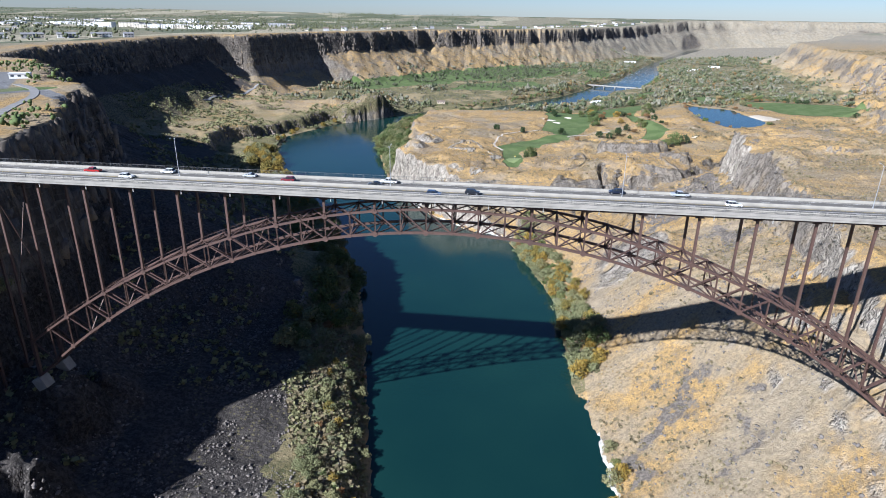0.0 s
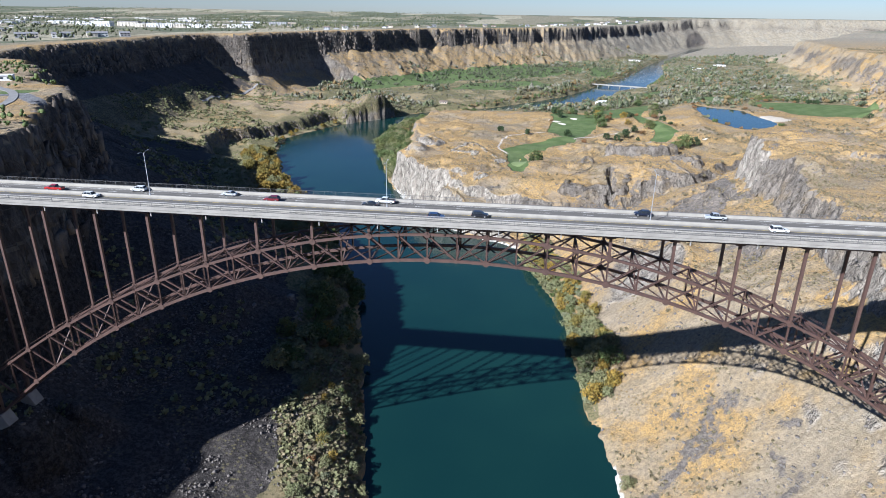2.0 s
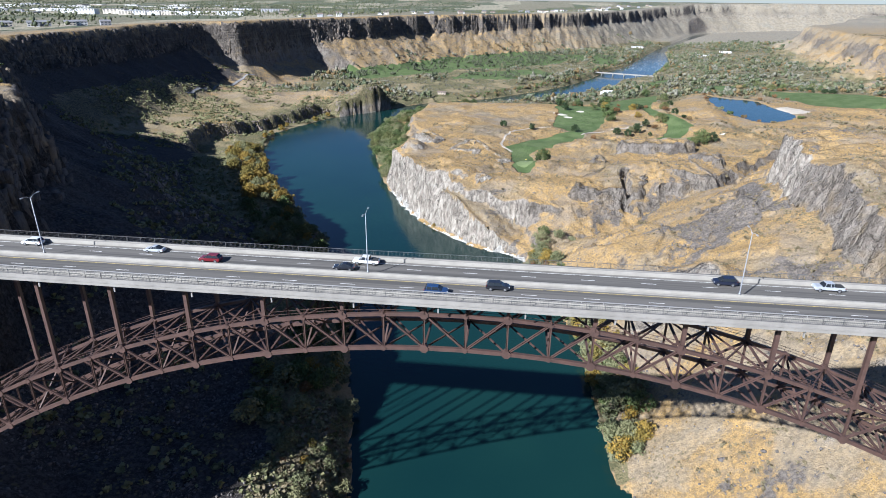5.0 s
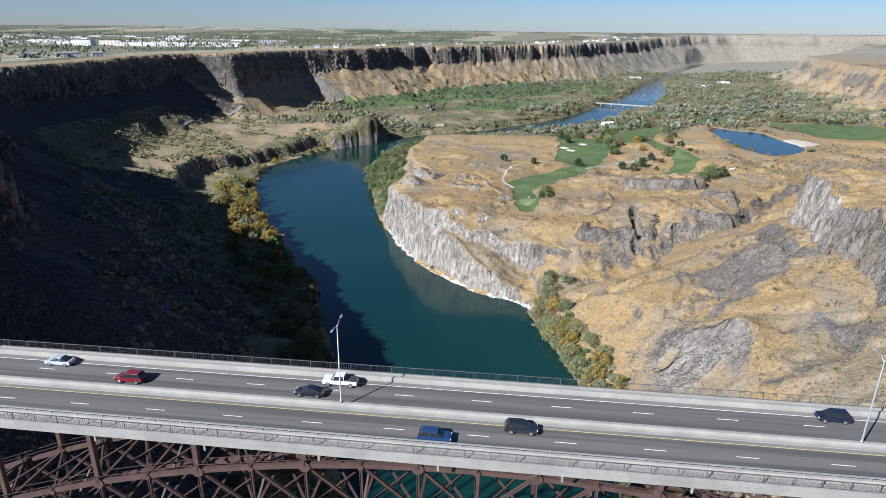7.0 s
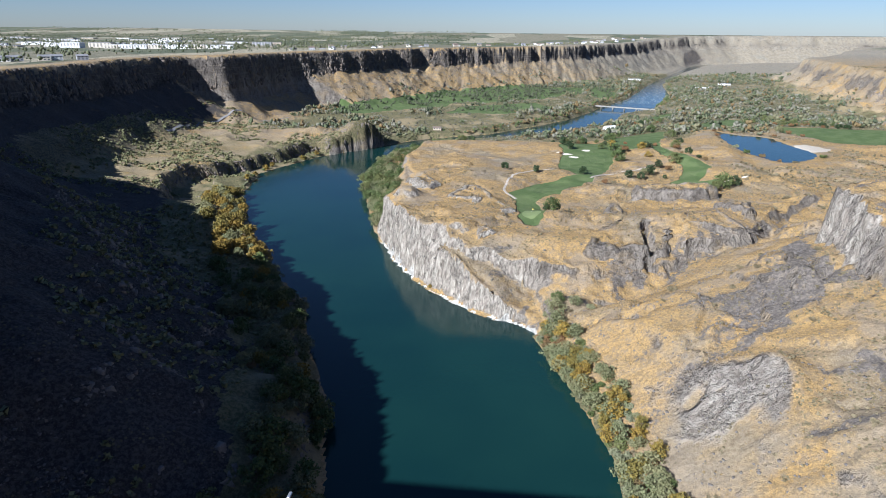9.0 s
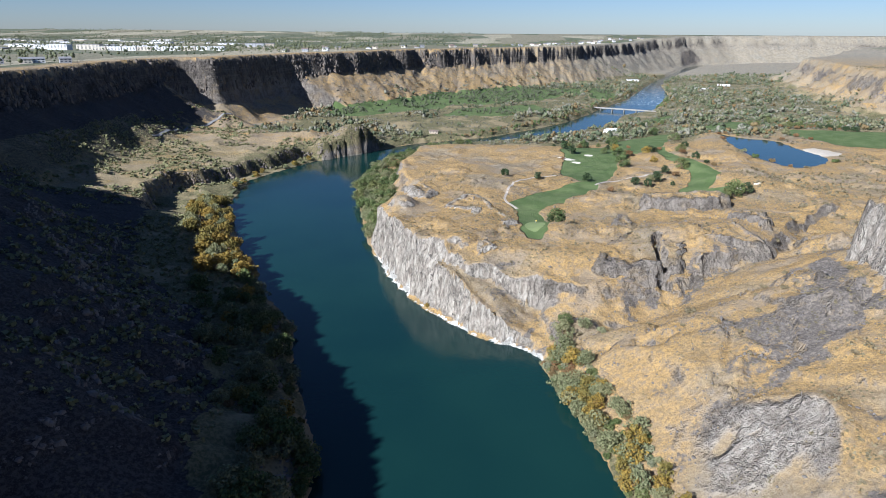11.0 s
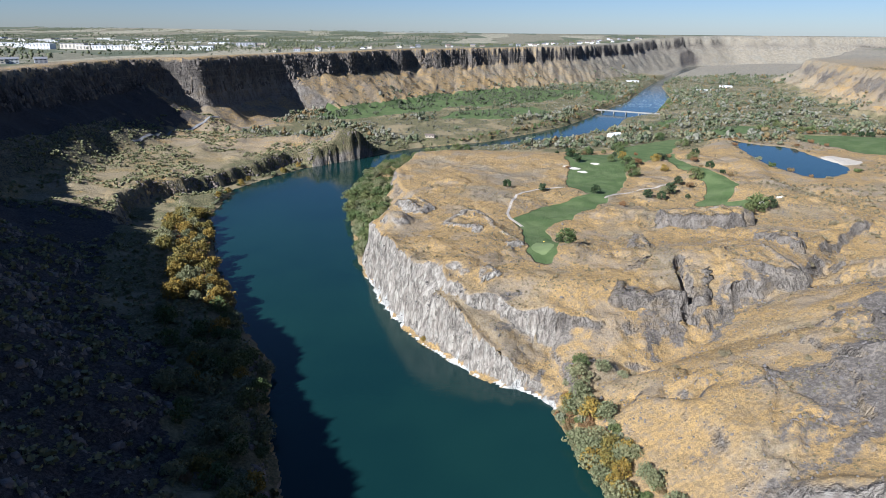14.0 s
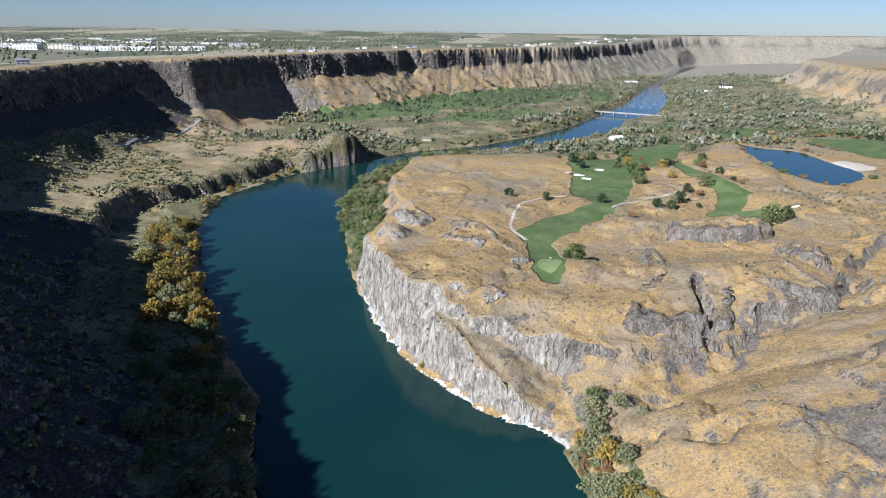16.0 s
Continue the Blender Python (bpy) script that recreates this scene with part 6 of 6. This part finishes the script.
pts = pickup_points(120000, 150, 900, -120, 2000, lambda x, y, z, s, m: (y > 1150) & (z > 40) & (z < 165) & (s > 0.8) & (x > 400))[:4200]
cliff_rock("rim_rock", "grey basalt ledges of the terraced canyon wall", M_BASALT, pts, 2.0 + 6.0 * rng.random(len(pts)) ** 1.4, 2.5 + 5 * rng.random(len(pts)))

# ---- buildings ----
M_WALLS = {k: plain("wall_" + k, c, tuple(v * 0.88 for v in c), 0.85, 0, 0.1, 1.5) for k, c in (("white", (0.72, 0.71, 0.68)), ("cream", (0.58, 0.52, 0.43)), ("tan", (0.42, 0.35, 0.27)), ("grey", (0.36, 0.36, 0.37)))}
M_ROOFS = {k: plain("roof_" + k, c, tuple(v * 0.8 for v in c), 0.9, 0, 0.2, 2.0) for k, c in (("pale", (0.60, 0.60, 0.60)), ("grey", (0.20, 0.20, 0.21)), ("brown", (0.17, 0.13, 0.105)))}
M_PANE = plain("window_pane", (0.05, 0.065, 0.08), (0.07, 0.08, 0.095), 0.15, 0, 0.5, 4.0, bump=0)


def building(name, label, x, y, lx, ly, storeys, turn, wall, roof, pitched, bays=0):
    """A house or block: walls, a roof and its rows of windows."""
    zs = [ground_z(x + dx * lx * 0.5, y + dy * ly * 0.5) for dx in (-1, 0, 1) for dy in (-1, 0, 1)]
    z = min(zs) - 0.3
    h = storeys * 3.1 + max(zs) - min(zs) + 0.6
    root = tagged(empty(name, pose(x, y, z, 0, 0, turn)), label, "building")
    bm = bmesh.new()
    add_box(bm, -lx / 2, lx / 2, -ly / 2, ly / 2, 0, h)
    part("wall", bm, M_WALLS[wall], root)
    bm = bmesh.new()
    o = 0.5
    if pitched:
        prof = [(-ly / 2 - o, h - 0.1), (ly / 2 + o, h - 0.1), (ly / 2 + o, h + 0.15), (0, h + ly * 0.24), (-ly / 2 - o, h + 0.15)]
        a = [bm.verts.new((-lx / 2 - o, p, q)) for p, q in prof]
        b = [bm.verts.new((lx / 2 + o, p, q)) for p, q in prof]
        bm.faces.new(a)
        bm.faces.new(b[::-1])
        for i in range(5):
            bm.faces.new((a[i], a[(i + 1) % 5], b[(i + 1) % 5], b[i]))
        bmesh.ops.recalc_face_normals(bm, faces=bm.faces[:])
    else:
        add_box(bm, -lx / 2 - 0.3, lx / 2 + 0.3, -ly / 2 - 0.3, ly / 2 + 0.3, h, h + 0.7)
    part("roof", bm, M_ROOFS[roof], root)
    n = bays or max(2, int(lx / 7))
    for s in range(storeys):
        for i in range(n):
            bm = bmesh.new()
            px = -lx / 2 + (i + 0.5) * lx / n
            zz = h - (storeys - s) * 3.1 + 1.0
            add_box(bm, px - lx / n * 0.24, px + lx / n * 0.24, -ly / 2 - 0.06, -ly / 2 + 0.1, zz, zz + 1.4)
            part("window", bm, M_PANE, root)
    return root


for i in range(9):
    building("apartment_block", "long pale apartment block on the rim plain", -1075 + i * 36, 1570 + i * 9, 33, 16, 3, 14, "white" if i % 3 else "cream", "pale", False)
for x, y, lx, ly, st, wall in ((-1190, 1575, 50, 30, 4, "white"), (-1150, 1640, 60, 26, 4, "cream"), (-1290, 1660, 70, 40, 1, "white"), (-1480, 1850, 120, 60, 1, "white"), (-1620, 2010, 140, 60, 1, "white"),
                               (-1380, 1580, 60, 40, 1, "tan"), (-1250, 1850, 70, 30, 2, "white"), (-1050, 2300, 80, 40, 1, "white"), (-1900, 2500, 150, 60, 1, "white"), (-2200, 2720, 140, 60, 1, "cream"),
                               (-880, 1830, 46, 22, 2, "tan"), (-850, 2050, 60, 30, 3, "grey"), (-815, 2090, 30, 20, 3, "tan"), (-760, 1900, 40, 24, 1, "tan"), (-1700, 3000, 120, 50, 1, "white")):
    building("large_building", "low flat-roofed commercial building in the town", x, y, lx, ly, st, 10, wall, "pale" if wall == "white" else "grey", False, 6)
for i in range(34):
    k = ("white", "cream", "grey", "white", "tan")[i % 5]
    building("large_building", f"low {k} flat-roofed building among trees in the town", float(rng.uniform(-2500, -950)), float(rng.uniform(1500, 3400)), float(rng.uniform(25, 90)), float(rng.uniform(18, 45)), 1 + (i % 4 == 0), float(rng.uniform(-10, 20)), k, "pale" if i % 2 else "grey", False, 3)
for i in range(14):
    t = i / 13
    building("townhouse", "grey-roofed house in a row near the rim", -980 + 250 * t + 12 * (i % 2), 700 + 250 * t, 17, 12, 2, 40, ("white", "grey", "cream")[i % 3], "grey", True, 3)
for i in range(44):
    t = i / 43
    y = 1560 + 2500 * t + float(rng.uniform(-30, 30))
    off = float(rng.uniform(90, 260))
    k = ("white", "cream", "tan", "grey")[int(rng.integers(4))]
    building("house", f"{k} detached house with a pitched roof near the rim", float(x_at(RIM_L, y)) - off, y, 16, 11, 2 if i % 3 else 1, float(rng.uniform(-30, 30)), k, "brown" if i % 2 else "grey", True, 3)
for i in range(26):
    building("house", "pale detached house among trees in the town", float(rng.uniform(-1900, -900)), float(rng.uniform(900, 2600)), 17, 12, 1, float(rng.uniform(0, 90)), ("white", "cream", "tan")[i % 3], "grey", True, 3)
building("clubhouse", "tan clubhouse with a brown roof beside the turf", 574, 1390, 34, 16, 1, 8, "tan", "brown", True, 5)
building("maintenance_shed", "pale arched-roof shed among trees by the river", 187, 1195, 22, 16, 1, 30, "white", "pale", True, 3)
building("fish_hatchery", "long white hatchery building on the valley floor", 642, 2200, 60, 26, 1, -10, "white", "pale", False, 6)
building("hatchery_shed", "pale low shed on the valley floor", 745, 2330, 40, 18, 1, -10, "cream", "pale", True, 4)
building("riverside_house", "white low building behind river trees", 478, 2600, 46, 18, 1, 5, "white", "pale", False, 6)
building("house", "small tan house by the far shore", -150, 1172, 16, 10, 1, 0, "tan", "brown", True, 3)
building("visitor_center", "low white building beside the rim car park", -372, 262, 14, 9, 1, 30, "white", "pale", False, 3)

# the low road bridge far up the river
low_bridge = tagged(empty("road_bridge", pose(288, 1645, 0, 0, 0, -25)), "low white concrete road bridge over the river", "bridge", kind="structure")
bm = bmesh.new()
add_box(bm, -82, 82, -4.5, 4.5, 6.0, 7.4)
part("deck", bm, M_CONC, low_bridge)
for s in (-1, 1):
    bm = bmesh.new()
    add_box(bm, -82, 82, s * 4.4 - 0.15, s * 4.4 + 0.15, 7.4, 8.4)
    part("parapet", bm, M_CONC, low_bridge)
for x in (-62, -31, 0, 31, 62):
    bm = bmesh.new()
    add_box(bm, x - 0.9, x + 0.9, -4, 4, -6, 6.0)
    part("pier", bm, M_CONC, low_bridge)

# jetty floats on the pond and sand bunkers
M_SAND = plain("bunker_sand", (0.70, 0.65, 0.54), (0.60, 0.55, 0.45), 0.95, 0, 0.5, 3.0)
for x, y, r in ((70, 770, 7), (78, 758, 6), (62, 780, 5), (98, 802, 6), (232, 632, 5), (250, 640, 4)):
    bm = bmesh.new()
    n = 14
    z0 = [ground_z(x + r * math.cos(2 * math.pi * i / n), y + 0.7 * r * math.sin(2 * math.pi * i / n)) for i in range(n)]
    top = bm.verts.new((x, y, ground_z(x, y) + 0.25))
    ring = [bm.verts.new((x + r * (1 + 0.18 * math.sin(3 * i + x)) * math.cos(2 * math.pi * i / n), y + 0.7 * r * math.sin(2 * math.pi * i / n), z0[i] + 0.12)) for i in range(n)]
    for i in range(n):
        bm.faces.new((top, ring[i], ring[(i + 1) % n]))
    ob = part("sand_bunker", bm, M_SAND, None)
    tagged(ob, "pale sand bunker beside the fairway", "bunker", "sand bunkers")
for x, y in ((405, 868), (418, 858), (412, 848)):
    bm = bmesh.new()
    add_box(bm, -5, 5, -0.9, 0.9, -0.3, 0.45)
    ob = part("float", bm, M_CURB, None, m=pose(x, y, POND_Z, 0, 0, 20))
    tagged(ob, "pale floating jetty on the pond", "jetty", "floating jetties")

# the putting green at the end of the near fairway
M_GREEN = plain("putting_green_turf", (0.16, 0.20, 0.075), (0.135, 0.175, 0.065), 0.9, 0, 0.12, 2.0, bump=0.05)
bm = bmesh.new()
rings = []
for k in range(7):
    r = k / 6
    ring = []
    for i in range(28):
        a = 2 * math.pi * i / 28
        gx0 = 17.5 + r * 7.6 * (1 + 0.12 * math.sin(2 * a + 1)) * math.cos(a)
        gy0 = 474 + r * 15 * (1 + 0.10 * math.sin(3 * a)) * math.sin(a)
        ring.append(bm.verts.new((gx0, gy0, ground_z(gx0, gy0) + 0.22)))
    rings.append(ring)
for q, r in zip(rings, rings[1:]):
    for i in range(28):
        bm.faces.new((q[i], r[i], r[(i + 1) % 28], q[(i + 1) % 28]))
bmesh.ops.remove_doubles(bm, verts=bm.verts[:], dist=0.01)
bmesh.ops.recalc_face_normals(bm, faces=bm.faces[:])
tagged(part("putting_green", bm, M_GREEN, None), "smooth pale mown putting green in the turf", "green", kind="structure")
flag = tagged(empty("golf_flag", pose(18, 480, ground_z(18, 480) + 0.1)), "small yellow flag on a thin white pole", "flag")
bm = bmesh.new()
tube(bm, [(0, 0, 0), (0, 0, 3.0)], [0.06, 0.05], 6)
part("pole", bm, M_LINE, flag)
bm = bmesh.new()
add_box(bm, 0.04, 1.1, -0.03, 0.03, 2.2, 3.0)
part("banner", bm, paint("flag_cloth", (0.75, 0.55, 0.08)), flag, "yellow cloth")
# reeds and shrubs round the pond, trees between the far fairways
for i in range(46):
    p, q = Vector(POND[i % len(POND)]), Vector(POND[(i + 1) % len(POND)])
    t = float(rng.random())
    v = p.lerp(q, t)
    o = (v - Vector((352, 874))).normalized() * float(rng.uniform(5, 12))
    if v.x + o.x > 396 and 815 < v.y < 915:
        continue
    plant(("sage", "bush", "rust")[0 if i % 3 else (1 if i % 2 else 2)], v.x + o.x, v.y + o.y, float(rng.uniform(0.7, 1.4)), "shrubs round the pond")
pts = pickup_points(9000, 60, 620, 700, 1330, lambda x, y, z, s, m: (m["turf"] < 0.1) & (z > 3) & (s < 0.5) & (np.minimum.reduce([signed(x, y, p) for p in TURF[1:9]]) < 14) & (signed(x, y, POND) > 12) & (signed(x, y, BEACH) > 5) & (fbm(x, y, 70, 2, 91) > -0.1))[:130]
for i, p in enumerate(pts):
    plant(("dark", "green", "rust", "olive", "dark", "rust")[i % 6], float(p[0]), float(p[1]), float(rng.uniform(0.5, 1.15)) * (1.4 if i % 6 in (2, 5) else 1.0), "trees round the fairways")
